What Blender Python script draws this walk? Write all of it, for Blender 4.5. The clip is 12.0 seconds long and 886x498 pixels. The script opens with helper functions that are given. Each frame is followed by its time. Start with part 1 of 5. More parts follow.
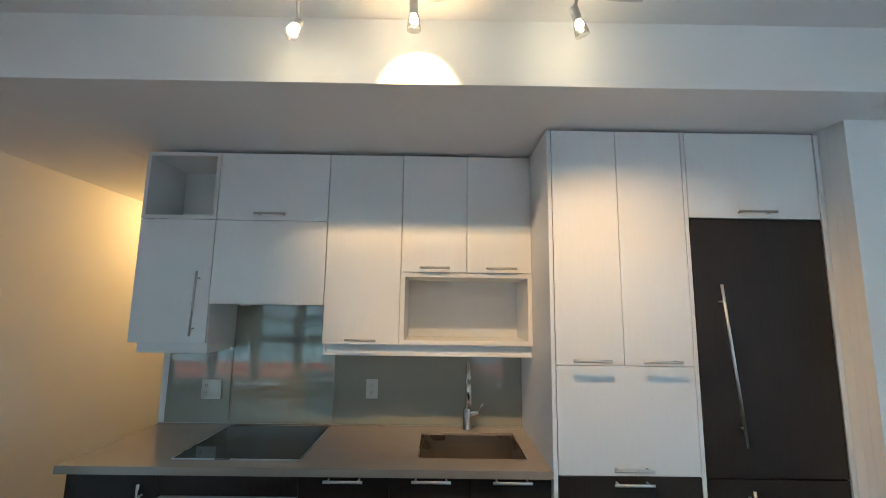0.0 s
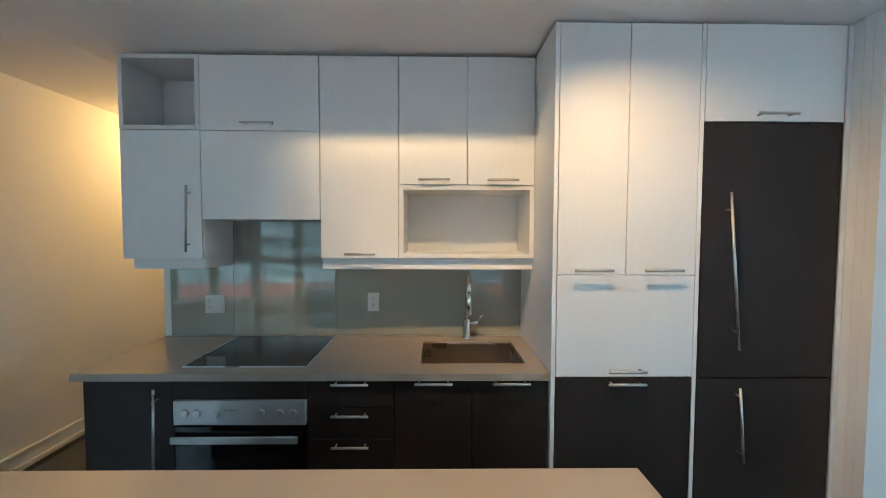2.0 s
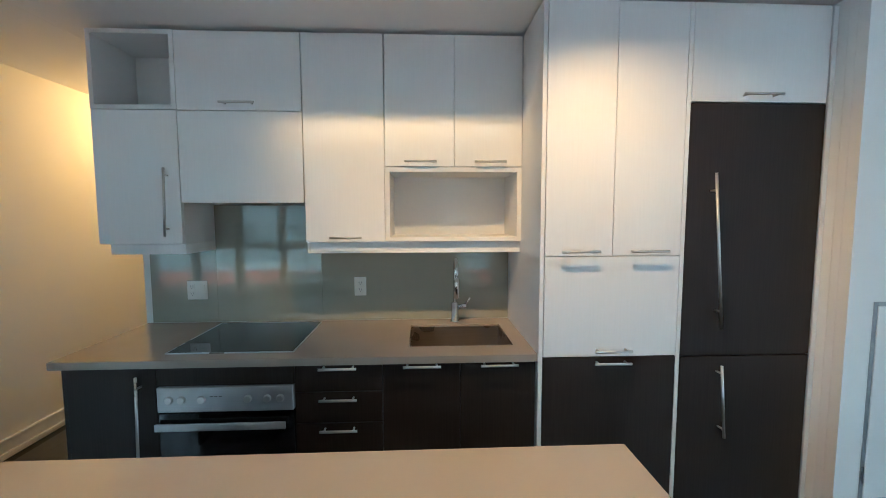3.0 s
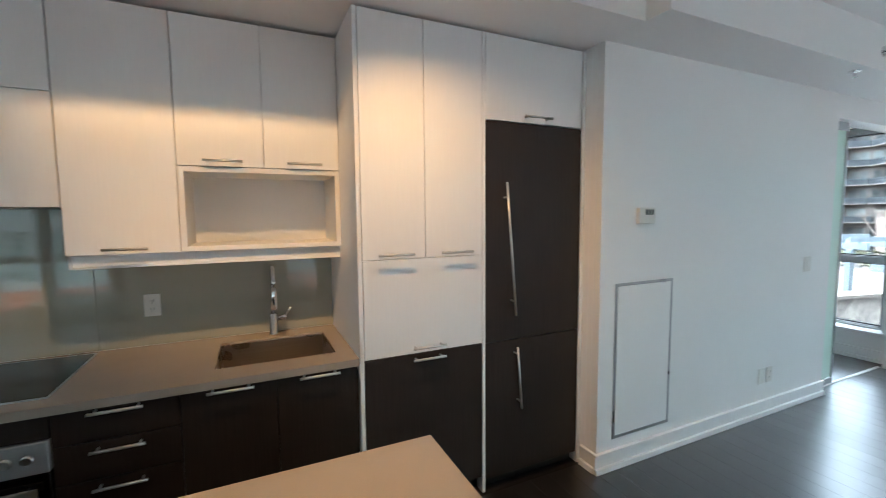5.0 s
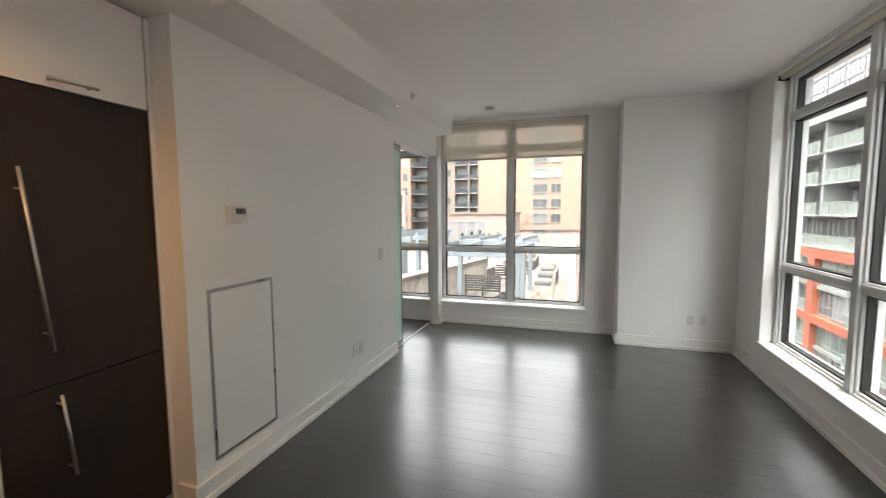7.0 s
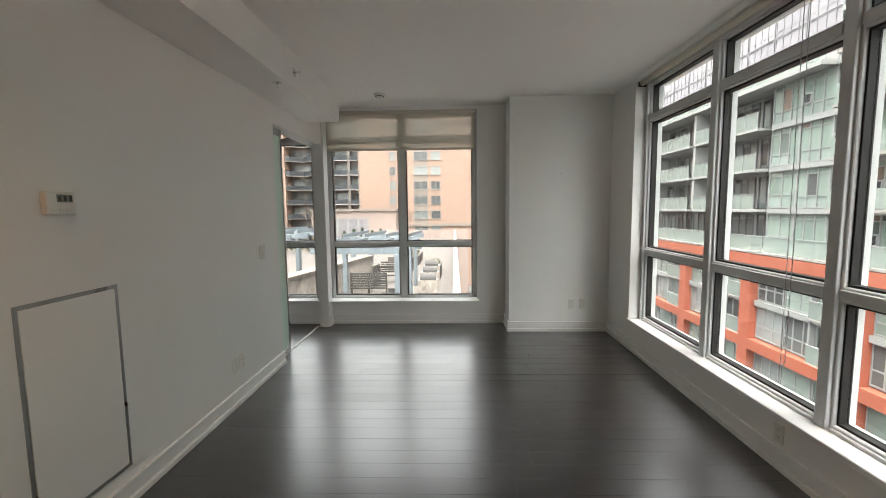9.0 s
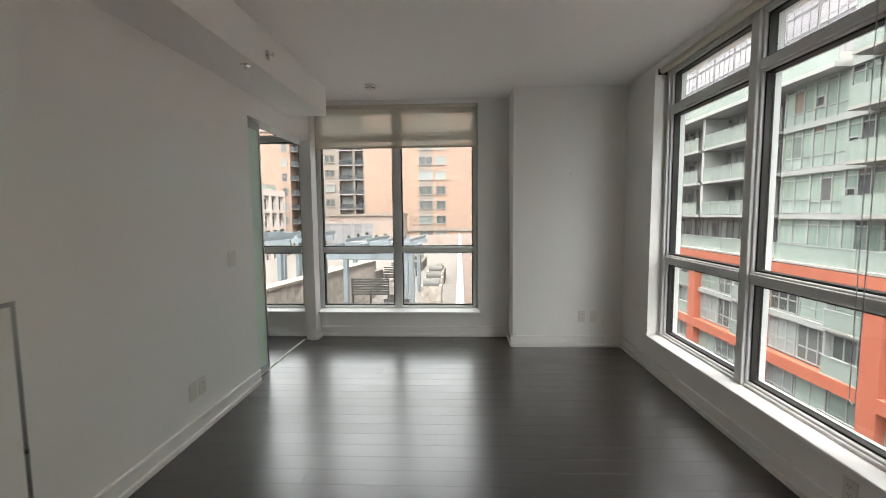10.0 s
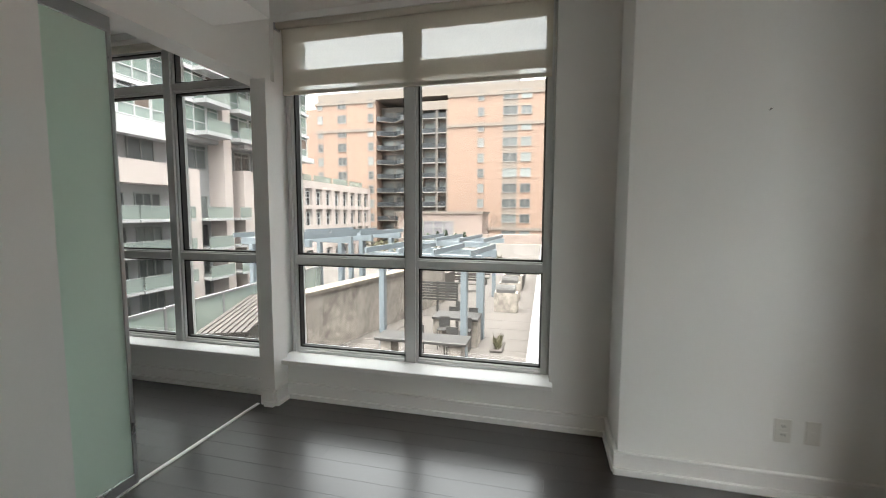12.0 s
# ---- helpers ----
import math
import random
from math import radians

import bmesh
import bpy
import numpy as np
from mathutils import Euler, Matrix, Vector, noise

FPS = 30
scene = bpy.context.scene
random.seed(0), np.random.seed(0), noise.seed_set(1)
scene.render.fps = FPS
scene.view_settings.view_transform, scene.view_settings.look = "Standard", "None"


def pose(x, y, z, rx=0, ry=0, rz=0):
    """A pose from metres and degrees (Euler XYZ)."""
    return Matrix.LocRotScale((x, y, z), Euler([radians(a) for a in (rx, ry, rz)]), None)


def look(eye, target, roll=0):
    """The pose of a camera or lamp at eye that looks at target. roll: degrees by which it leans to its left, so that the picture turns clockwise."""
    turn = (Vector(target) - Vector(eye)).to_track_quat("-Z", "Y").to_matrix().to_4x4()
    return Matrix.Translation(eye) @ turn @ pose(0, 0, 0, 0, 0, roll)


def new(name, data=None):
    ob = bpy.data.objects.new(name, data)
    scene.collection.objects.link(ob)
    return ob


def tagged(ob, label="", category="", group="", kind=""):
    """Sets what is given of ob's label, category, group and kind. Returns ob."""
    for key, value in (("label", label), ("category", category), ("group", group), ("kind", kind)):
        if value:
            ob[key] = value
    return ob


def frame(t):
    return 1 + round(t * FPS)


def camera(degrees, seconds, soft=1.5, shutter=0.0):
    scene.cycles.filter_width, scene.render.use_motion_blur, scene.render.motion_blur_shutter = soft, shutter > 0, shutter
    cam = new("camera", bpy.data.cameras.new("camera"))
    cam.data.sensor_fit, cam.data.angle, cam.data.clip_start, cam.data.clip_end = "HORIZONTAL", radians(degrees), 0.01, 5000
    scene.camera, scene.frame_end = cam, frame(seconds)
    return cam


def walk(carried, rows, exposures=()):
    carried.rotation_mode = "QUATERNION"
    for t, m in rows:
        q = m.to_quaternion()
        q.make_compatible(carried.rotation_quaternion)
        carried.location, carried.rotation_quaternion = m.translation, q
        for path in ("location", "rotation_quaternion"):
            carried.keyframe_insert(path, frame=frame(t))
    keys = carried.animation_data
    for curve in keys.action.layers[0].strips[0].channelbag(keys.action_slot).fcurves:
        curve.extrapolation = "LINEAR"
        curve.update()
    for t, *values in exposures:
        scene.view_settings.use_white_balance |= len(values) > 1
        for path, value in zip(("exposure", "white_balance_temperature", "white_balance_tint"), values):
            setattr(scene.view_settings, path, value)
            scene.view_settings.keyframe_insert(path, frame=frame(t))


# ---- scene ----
cam = camera(93.8, 12.0, 0.75, 0.25)
PATH = [
    (0, (-0.519, -1.914, 1.55), (-0.508, 0.067, 1.826), 0.8),
    (0.5, (-0.52, -1.891, 1.55), (-0.504, 0.102, 1.718), 0.5),
    (1, (-0.525, -1.876, 1.528), (-0.504, 0.122, 1.599), 0.4),
    (1.5, (-0.523, -1.861, 1.516), (-0.505, 0.138, 1.491), 0.2),
    (2, (-0.533, -1.848, 1.498), (-0.504, 0.15, 1.405), 0.2),
    (2.5, (-0.531, -1.838, 1.484), (-0.49, 0.157, 1.342), 0.2),
    (2.7, (-0.538, -1.831, 1.481), (-0.479, 0.162, 1.328), 0.1),
    (4.3, (-0.497, -1.839, 1.516), (-0.061, 0.103, 1.324), -0.6),
    (4.5, (-0.483, -1.845, 1.511), (0.05, 0.074, 1.327), -0.5),
    (5, (-0.441, -1.849, 1.504), (0.392, -0.039, 1.339), -0.5),
    (5.5, (-0.382, -1.857, 1.515), (0.812, -0.261, 1.351), -0.4),
    (6, (-0.313, -1.878, 1.518), (1.203, -0.585, 1.355), -0.1),
    (6.5, (-0.258, -1.924, 1.516), (1.5, -0.985, 1.351), -0.2),
    (7, (-0.208, -1.94, 1.494), (1.69, -1.332, 1.32), -0.3),
    (7.5, (-0.17, -1.925, 1.464), (1.789, -1.562, 1.283), -0.6),
    (7.7, (-0.152, -1.909, 1.476), (1.818, -1.619, 1.287), -0.4),
    (9.3, (0.025, -1.761, 1.442), (2.015, -1.713, 1.251), -0.7),
    (9.5, (0.08, -1.76, 1.439), (2.071, -1.703, 1.252), -0.8),
    (10, (0.405, -1.85, 1.422), (2.396, -1.769, 1.254), -0.5),
    (10.5, (0.916, -1.909, 1.415), (2.907, -1.818, 1.255), -0.2),
    (11, (1.441, -1.998, 1.403), (3.431, -1.89, 1.245), -0.1),
    (11.5, (1.986, -1.998, 1.367), (3.966, -1.766, 1.205), -0.0),
    (11.7, (2.176, -2.005, 1.368), (4.144, -1.688, 1.203), 0.3),
    (12, (2.55, -2.013, 1.357), (4.485, -1.538, 1.183), 0.2),
]
SKY = 0.15
EXPOSURES = [(0.0, 4.45, 4950, 0), (2.5, 4.70, 4870, -1), (4.5, 4.74, 4780, -1), (5.0, 4.53, 5550, 7), (5.5, 4.28, 6300, 12), (6.0, 4.15, 6550, 13), (6.5, 4.05, 6900, 14), (7.0, 4.0, 7100, 15), (7.5, 3.82, 7050, 15), (9.5, 3.58, 7150, 15), (12.0, 3.5, 7050, 14)]
walk(cam, [(t, look(eye, goal, roll)) for t, eye, goal, roll in PATH], EXPOSURES)

# ---- light ----
world = bpy.data.worlds.new("overcast_sky")
scene.world = world
world.use_nodes = True
wn, wl = world.node_tree.nodes, world.node_tree.links
sky = wn.new("ShaderNodeTexSky")
sky.sky_type, sky.sun_disc = "NISHITA", False
sky.sun_elevation, sky.sun_rotation = radians(78), radians(294)
sky.dust_density, sky.air_density, sky.ozone_density = 6.0, 1.0, 1.0
grey = wn.new("ShaderNodeHueSaturation")
grey.inputs["Saturation"].default_value = 0.22
wl.new(sky.outputs[0], grey.inputs["Color"])
wl.new(grey.outputs[0], wn["Background"].inputs["Color"])
wn["Background"].inputs["Strength"].default_value = SKY

sun = new("sun", bpy.data.lights.new("sun", "SUN"))
sun.data.energy, sun.data.angle, sun.data.color = 0.5, radians(60), (1.0, 0.96, 0.92)
sun.matrix_world = look((-9, -4, 45), (0, 0, 0))


def spot_lamp(name, eye, target, watts, degrees, blend, colour, radius):
    lamp = new(name, bpy.data.lights.new(name, "SPOT"))
    lamp.data.energy, lamp.data.spot_size, lamp.data.spot_blend = watts, radians(degrees), blend
    lamp.data.color, lamp.data.shadow_soft_size = colour, radius
    eye = Vector(eye) + (Vector(target) - Vector(eye)).normalized() * 0.02
    lamp.matrix_world = look(eye, target)
    return lamp


WARM = (1.0, 0.53, 0.20)
SPOTS = [(-1.045, -0.58, 2.50), (-0.625, -0.58, 2.54), (-0.04, -0.58, 2.53)]
AIMS = [(-1.10, -1.40, 1.2), (-0.60, 0.30, 2.02), (0.75, -0.25, 0.30)]
spot_lamp("track_spot_light", SPOTS[0], AIMS[0], 2.8, 100, 0.7, WARM, 0.02)
spot_lamp("track_spot_light", SPOTS[1], AIMS[1], 5.7, 80, 0.8, WARM, 0.01)
spot_lamp("track_spot_light", SPOTS[2], AIMS[2], 3.4, 112, 1.0, WARM, 0.01)
hall = new("hall_lamp_light", bpy.data.lights.new("hall_lamp_light", "POINT"))
hall.data.energy, hall.data.color, hall.data.shadow_soft_size = 0.65, (1.0, 0.48, 0.13), 0.09
hall.location = (-2.62, 1.75, 2.26)

# ---- helpers of this scene ----
def bm_new():
    return bmesh.new()


def add_box(bm, x0, y0, z0, x1, y1, z1, bevel=0.0, segments=1):
    """An upright box between two corners, its edges rounded by bevel."""
    x0, x1, y0, y1, z0, z1 = min(x0, x1), max(x0, x1), min(y0, y1), max(y0, y1), min(z0, z1), max(z0, z1)
    made = bmesh.ops.create_cube(bm, size=1.0)["verts"]
    for v in made:
        v.co = Vector((x0 + (v.co.x + 0.5) * (x1 - x0), y0 + (v.co.y + 0.5) * (y1 - y0), z0 + (v.co.z + 0.5) * (z1 - z0)))
    if bevel > 0:
        edges = list({e for v in made for e in v.link_edges})
        bmesh.ops.bevel(bm, geom=edges, offset=bevel, segments=segments, affect="EDGES", profile=0.5)
    return bm


def box(x0, y0, z0, x1, y1, z1, bevel=0.0, segments=1):
    return add_box(bm_new(), x0, y0, z0, x1, y1, z1, bevel, segments)


def add_rod(bm, a, b, radius, sides=12, radius2=None):
    a, b = Vector(a), Vector(b)
    turn = (b - a).to_track_quat("Z", "Y").to_matrix().to_4x4()
    bmesh.ops.create_cone(bm, cap_ends=True, segments=sides, radius1=radius, radius2=radius if radius2 is None else radius2,
                          depth=(b - a).length, matrix=Matrix.Translation((a + b) / 2) @ turn)
    return bm


def add_lathe(bm, centre, profile, sides=24, turn=None):
    """Turns a profile of (radius, height) round the z axis at centre."""
    m = Matrix.Translation(centre) @ (turn if turn is not None else Matrix.Identity(4))
    rings = []
    for r, h in profile:
        rings.append([bm.verts.new(m @ Vector((r * math.cos(2 * math.pi * k / sides), r * math.sin(2 * math.pi * k / sides), h))) for k in range(sides)])
    for lower, upper in zip(rings, rings[1:]):
        for k in range(sides):
            bm.faces.new((lower[k], lower[(k + 1) % sides], upper[(k + 1) % sides], upper[k]))
    for ring, flip in ((rings[0], True), (rings[-1], False)):
        bm.faces.new(ring[::-1] if flip else ring)
    return bm


def add_tube(bm, points, radius, sides=10):
    """A bent round tube through points."""
    pts = [Vector(p) for p in points]
    rings = []
    for n, p in enumerate(pts):
        way = (pts[min(n + 1, len(pts) - 1)] - pts[max(n - 1, 0)]).normalized()
        q = way.to_track_quat("Z", "Y")
        rings.append([bm.verts.new(p + q @ Vector((radius * math.cos(2 * math.pi * k / sides), radius * math.sin(2 * math.pi * k / sides), 0))) for k in range(sides)])
    for lower, upper in zip(rings, rings[1:]):
        for k in range(sides):
            bm.faces.new((lower[k], lower[(k + 1) % sides], upper[(k + 1) % sides], upper[k]))
    bm.faces.new(rings[0][::-1])
    bm.faces.new(rings[-1])
    return bm


def mesh_of(name, bm, material, smooth=False):
    bmesh.ops.recalc_face_normals(bm, faces=bm.faces)
    data = bpy.data.meshes.new(name)
    bm.to_mesh(data)
    bm.free()
    data.materials.append(material)
    if smooth:
        for f in data.polygons:
            f.use_smooth = True
    return data


def thing(name, base, label, category, group="", kind=""):
    ob = new(name)
    ob.location = base
    ob.empty_display_size = 0.1
    return tagged(ob, label, category, group, kind)


def world_of(ob):
    at = Vector((0, 0, 0))
    while ob is not None:
        at = at + ob.location
        ob = ob.parent
    return at


def part(name, bm, material, parent, label="", smooth=False):
    """Links a bmesh, built in world metres, as one mesh under a thing or a part."""
    off = world_of(parent)
    bmesh.ops.translate(bm, verts=bm.verts, vec=-off)
    ob = new(name, mesh_of(name, bm, material, smooth))
    ob.parent = parent
    return tagged(ob, label)


def single(name, bm, material, label, category, group="", kind="", smooth=False):
    """A thing of one mesh."""
    return tagged(new(name, mesh_of(name, bm, material, smooth)), label, category, group, kind)


def structure(name, bm, material, label, category):
    return single(name, bm, material, label, category, kind="structure")


# ---- materials ----
def node_material(name):
    m = bpy.data.materials.new(name)
    m.use_nodes = True
    return m, m.node_tree.nodes, m.node_tree.links, m.node_tree.nodes["Principled BSDF"]


def surface(name, colour, rough=0.5, metal=0.0, vary=0.08, grain=60.0, blotch=2.5, bump=0.05, stretch=(1, 1, 1),
            rough_vary=0.08, coat=0.0, depth=0.002, per_piece=0.0, gloss=0.5, coat_rough=0.03, coat_ior=1.5):
    """A plain surface with fine grain, broad mottling and slight relief."""
    m, n, l, p = node_material(name)
    co = n.new("ShaderNodeTexCoord")
    mp = n.new("ShaderNodeMapping")
    mp.inputs["Scale"].default_value = stretch
    at = co.outputs["Object"]
    if per_piece:
        each, shift, moved = n.new("ShaderNodeObjectInfo"), n.new("ShaderNodeMath"), n.new("ShaderNodeVectorMath")
        shift.operation, shift.inputs[1].default_value = "MULTIPLY", 53.0
        l.new(each.outputs["Random"], shift.inputs[0])
        l.new(at, moved.inputs[0])
        l.new(shift.outputs[0], moved.inputs[1])
        at = moved.outputs[0]
    l.new(at, mp.inputs["Vector"])
    fine, broad = n.new("ShaderNodeTexNoise"), n.new("ShaderNodeTexNoise")
    fine.inputs["Scale"].default_value, fine.inputs["Detail"].default_value = grain, 4
    broad.inputs["Scale"].default_value, broad.inputs["Detail"].default_value = blotch, 3
    l.new(mp.outputs[0], fine.inputs["Vector"])
    l.new(at, broad.inputs["Vector"])
    mean = n.new("ShaderNodeMath")
    mean.operation = "ADD"
    l.new(fine.outputs["Fac"], mean.inputs[0])
    l.new(broad.outputs["Fac"], mean.inputs[1])
    fac = mean
    if per_piece:
        info = n.new("ShaderNodeObjectInfo")
        more = n.new("ShaderNodeMath")
        more.operation, more.inputs[1].default_value = "MULTIPLY_ADD", per_piece
        l.new(info.outputs["Random"], more.inputs[0])
        l.new(mean.outputs[0], more.inputs[2])
        fac = more
    ramp = n.new("ShaderNodeMapRange")
    ramp.inputs["From Min"].default_value, ramp.inputs["From Max"].default_value = 0.5, 1.5 + per_piece
    ramp.inputs["To Min"].default_value, ramp.inputs["To Max"].default_value = 1 - vary, 1 + vary
    l.new(fac.outputs[0], ramp.inputs["Value"])
    tint = n.new("ShaderNodeVectorMath")
    tint.operation = "SCALE"
    tint.inputs[0].default_value = colour
    l.new(ramp.outputs[0], tint.inputs["Scale"])
    l.new(tint.outputs[0], p.inputs["Base Color"])
    rr = n.new("ShaderNodeMapRange")
    rr.inputs["To Min"].default_value, rr.inputs["To Max"].default_value = max(0.02, rough - rough_vary), min(1, rough + rough_vary)
    rr.inputs["From Min"].default_value, rr.inputs["From Max"].default_value = 0.3, 0.7
    l.new(broad.outputs["Fac"], rr.inputs["Value"])
    l.new(rr.outputs[0], p.inputs["Roughness"])
    p.inputs["Metallic"].default_value = metal
    p.inputs["Coat Weight"].default_value = coat
    p.inputs["Coat Roughness"].default_value = coat_rough
    p.inputs["Coat IOR"].default_value = coat_ior
    p.inputs["Specular IOR Level"].default_value = gloss
    if bump:
        b = n.new("ShaderNodeBump")
        b.inputs["Strength"].default_value, b.inputs["Distance"].default_value = bump, depth
        l.new(fine.outputs["Fac"], b.inputs["Height"])
        l.new(b.outputs[0], p.inputs["Normal"])
    return m


def glass(name, tint=(0.84, 0.88, 0.87), gloss=0.6, rough=0.0):
    """A clear pane: it lets the view through and mirrors at its real strength."""
    m, n, l, p = node_material(name)
    n.remove(p)
    clear, mirror, mix, gain = (n.new("ShaderNodeBsdfTransparent"), n.new("ShaderNodeBsdfGlossy"), n.new("ShaderNodeMixShader"), n.new("ShaderNodeMath"))
    facing, steep = n.new("ShaderNodeLayerWeight"), n.new("ShaderNodeMath")
    clear.inputs["Color"].default_value = (*tint, 1)
    mirror.inputs["Roughness"].default_value = rough
    facing.inputs["Blend"].default_value = 0.5
    steep.operation, steep.inputs[1].default_value = "POWER", 5.0
    l.new(facing.outputs["Facing"], steep.inputs[0])
    gain.operation, gain.inputs[1].default_value, gain.inputs[2].default_value = "MULTIPLY_ADD", 0.9 * gloss, 0.045 * gloss
    l.new(steep.outputs[0], gain.inputs[0])
    l.new(gain.outputs[0], mix.inputs[0])
    l.new(clear.outputs[0], mix.inputs[1])
    l.new(mirror.outputs[0], mix.inputs[2])
    l.new(mix.outputs[0], n["Material Output"].inputs["Surface"])
    return m


def glow(name, colour, strength):
    m, n, l, p = node_material(name)
    p.inputs["Emission Color"].default_value = (*colour, 1)
    p.inputs["Emission Strength"].default_value = strength
    p.inputs["Base Color"].default_value = (*colour, 1)
    return m


PAINT = surface("white_wall_paint", (0.84, 0.845, 0.83), 0.62, vary=0.025, grain=220, blotch=1.2, bump=0.10, depth=0.0006)
CEIL = surface("white_ceiling_paint", (0.85, 0.85, 0.835), 0.75, vary=0.02, grain=260, blotch=0.9, bump=0.14, depth=0.0007)
TRIM = surface("white_trim_paint", (0.84, 0.84, 0.83), 0.38, vary=0.03, grain=80, blotch=3, bump=0.04)
WHITE_LAM = surface("white_laminate", (0.80, 0.805, 0.80), 0.42, vary=0.035, grain=120, blotch=1.5, bump=0.06, stretch=(1, 1, 0.05), depth=0.0005)
WHITE_IN = surface("white_melamine", (0.74, 0.74, 0.73), 0.5, vary=0.02, grain=90, blotch=2, bump=0.03)
DARK_LAM = surface("espresso_woodgrain", (0.023, 0.0150, 0.0118), 0.45, vary=0.5, grain=150, blotch=3, bump=0.2, stretch=(1, 1, 0.025), depth=0.0008, gloss=0.33)
QUARTZ = surface("grey_beige_quartz", (0.335, 0.287, 0.243), 0.22, vary=0.06, grain=380, blotch=5, bump=0.01, rough_vary=0.008)
SPLASH = surface("grey_back_painted_glass", (0.34, 0.34, 0.28), 0.04, vary=0.03, grain=3, blotch=1.2, bump=0.006, rough_vary=0.01, coat=0.6, depth=0.01)
STEEL = surface("brushed_steel", (0.52, 0.525, 0.525), 0.46, metal=0.8, vary=0.08, grain=240, blotch=3, bump=0.06, stretch=(0.02, 1, 1), depth=0.0004)
SINK_STEEL = surface("sink_steel", (0.40, 0.35, 0.30), 0.30, metal=0.95, vary=0.1, grain=200, blotch=4, bump=0.06, stretch=(0.03, 1, 1), depth=0.0004)
NICKEL = surface("satin_nickel", (0.62, 0.61, 0.58), 0.34, metal=1.0, vary=0.05, grain=200, blotch=6, bump=0.02)
CHROME = surface("chrome", (0.75, 0.75, 0.75), 0.06, metal=1.0, vary=0.03, grain=50, blotch=4, bump=0.0, rough_vary=0.03)
BLACK_GLASS = surface("black_glass", (0.006, 0.006, 0.007), 0.05, vary=0.1, grain=40, blotch=2, bump=0.0, rough_vary=0.02)
BLACK = surface("black_plastic", (0.012, 0.012, 0.012), 0.5, vary=0.15, grain=90, blotch=4, bump=0.03)
RUBBER = surface("black_gasket", (0.01, 0.01, 0.01), 0.6, vary=0.2, grain=90, blotch=4, bump=0.03)
PLASTIC = surface("white_plastic", (0.72, 0.71, 0.67), 0.35, vary=0.02, grain=60, blotch=8, bump=0.0)
GREY_PLASTIC = surface("grey_lcd", (0.22, 0.24, 0.21), 0.25, vary=0.05, grain=60, blotch=8, bump=0.0)
ALU = surface("white_aluminium", (0.60, 0.615, 0.62), 0.38, metal=0.0, vary=0.03, grain=120, blotch=3, bump=0.02)
ALU_TRIM = surface("grey_aluminium_trim", (0.42, 0.43, 0.44), 0.32, metal=0.9, vary=0.05, grain=150, blotch=5, bump=0.03)
PANE = glass("window_glass")
FLOOR_WOOD = surface("dark_stained_plank", (0.015, 0.0118, 0.0112), 0.36, vary=0.5, grain=26, blotch=1.6, bump=0.22, stretch=(9, 0.5, 9), rough_vary=0.06, depth=0.0010, per_piece=0.4, gloss=0.55, coat=1.0, coat_rough=0.25, coat_ior=1.65)
SUBFLOOR = surface("dark_joint", (0.004, 0.003, 0.003), 0.7, vary=0.2)
BULB = glow("lit_bulb", (1.0, 0.66, 0.34), 12.0)
LAMP_GLASS = glass("lamp_glass", (0.9, 0.9, 0.88), 1.0)


def frosted(name):
    """Pale green acid-etched door glass."""
    m, n, l, p = node_material(name)
    noise_node = n.new("ShaderNodeTexNoise")
    noise_node.inputs["Scale"].default_value = 2.0
    mixc = n.new("ShaderNodeMix")
    mixc.data_type = "RGBA"
    mixc.inputs[6].default_value, mixc.inputs[7].default_value = (0.73, 0.89, 0.80, 1), (0.77, 0.91, 0.83, 1)
    l.new(noise_node.outputs["Fac"], mixc.inputs[0])
    trans, mix = n.new("ShaderNodeBsdfTranslucent"), n.new("ShaderNodeMixShader")
    l.new(mixc.outputs[2], p.inputs["Base Color"])
    l.new(mixc.outputs[2], trans.inputs["Color"])
    p.inputs["Roughness"].default_value = 0.28
    mix.inputs[0].default_value = 0.34
    l.new(p.outputs[0], mix.inputs[1])
    l.new(trans.outputs[0], mix.inputs[2])
    l.new(mix.outputs[0], n["Material Output"].inputs["Surface"])
    return m


def screen_fabric(name):
    """Woven cream solar screen, partly see-through."""
    m, n, l, p = node_material(name)
    trans, clear, mix, mix2 = n.new("ShaderNodeBsdfTranslucent"), n.new("ShaderNodeBsdfTransparent"), n.new("ShaderNodeMixShader"), n.new("ShaderNodeMixShader")
    co, wave = n.new("ShaderNodeTexCoord"), n.new("ShaderNodeTexNoise")
    wave.inputs["Scale"].default_value = 160
    l.new(co.outputs["Object"], wave.inputs["Vector"])
    tone = n.new("ShaderNodeMapRange")
    tone.inputs["To Min"].default_value, tone.inputs["To Max"].default_value = 0.85, 1.1
    l.new(wave.outputs["Fac"], tone.inputs["Value"])
    tint = n.new("ShaderNodeVectorMath")
    tint.operation, tint.inputs[0].default_value = "SCALE", (0.66, 0.62, 0.53)
    l.new(tone.outputs[0], tint.inputs["Scale"])
    l.new(tint.outputs[0], p.inputs["Base Color"])
    l.new(tint.outputs[0], trans.inputs["Color"])
    p.inputs["Roughness"].default_value = 0.8
    mix.inputs[0].default_value = 0.4
    mix2.inputs[0].default_value = 0.15
    l.new(p.outputs[0], mix.inputs[1])
    l.new(trans.outputs[0], mix.inputs[2])
    l.new(mix.outputs[0], mix2.inputs[1])
    l.new(clear.outputs[0], mix2.inputs[2])
    l.new(mix2.outputs[0], n["Material Output"].inputs["Surface"])
    return m


FROST = frosted("green_frosted_glass")
FABRIC = screen_fabric("cream_screen_fabric")

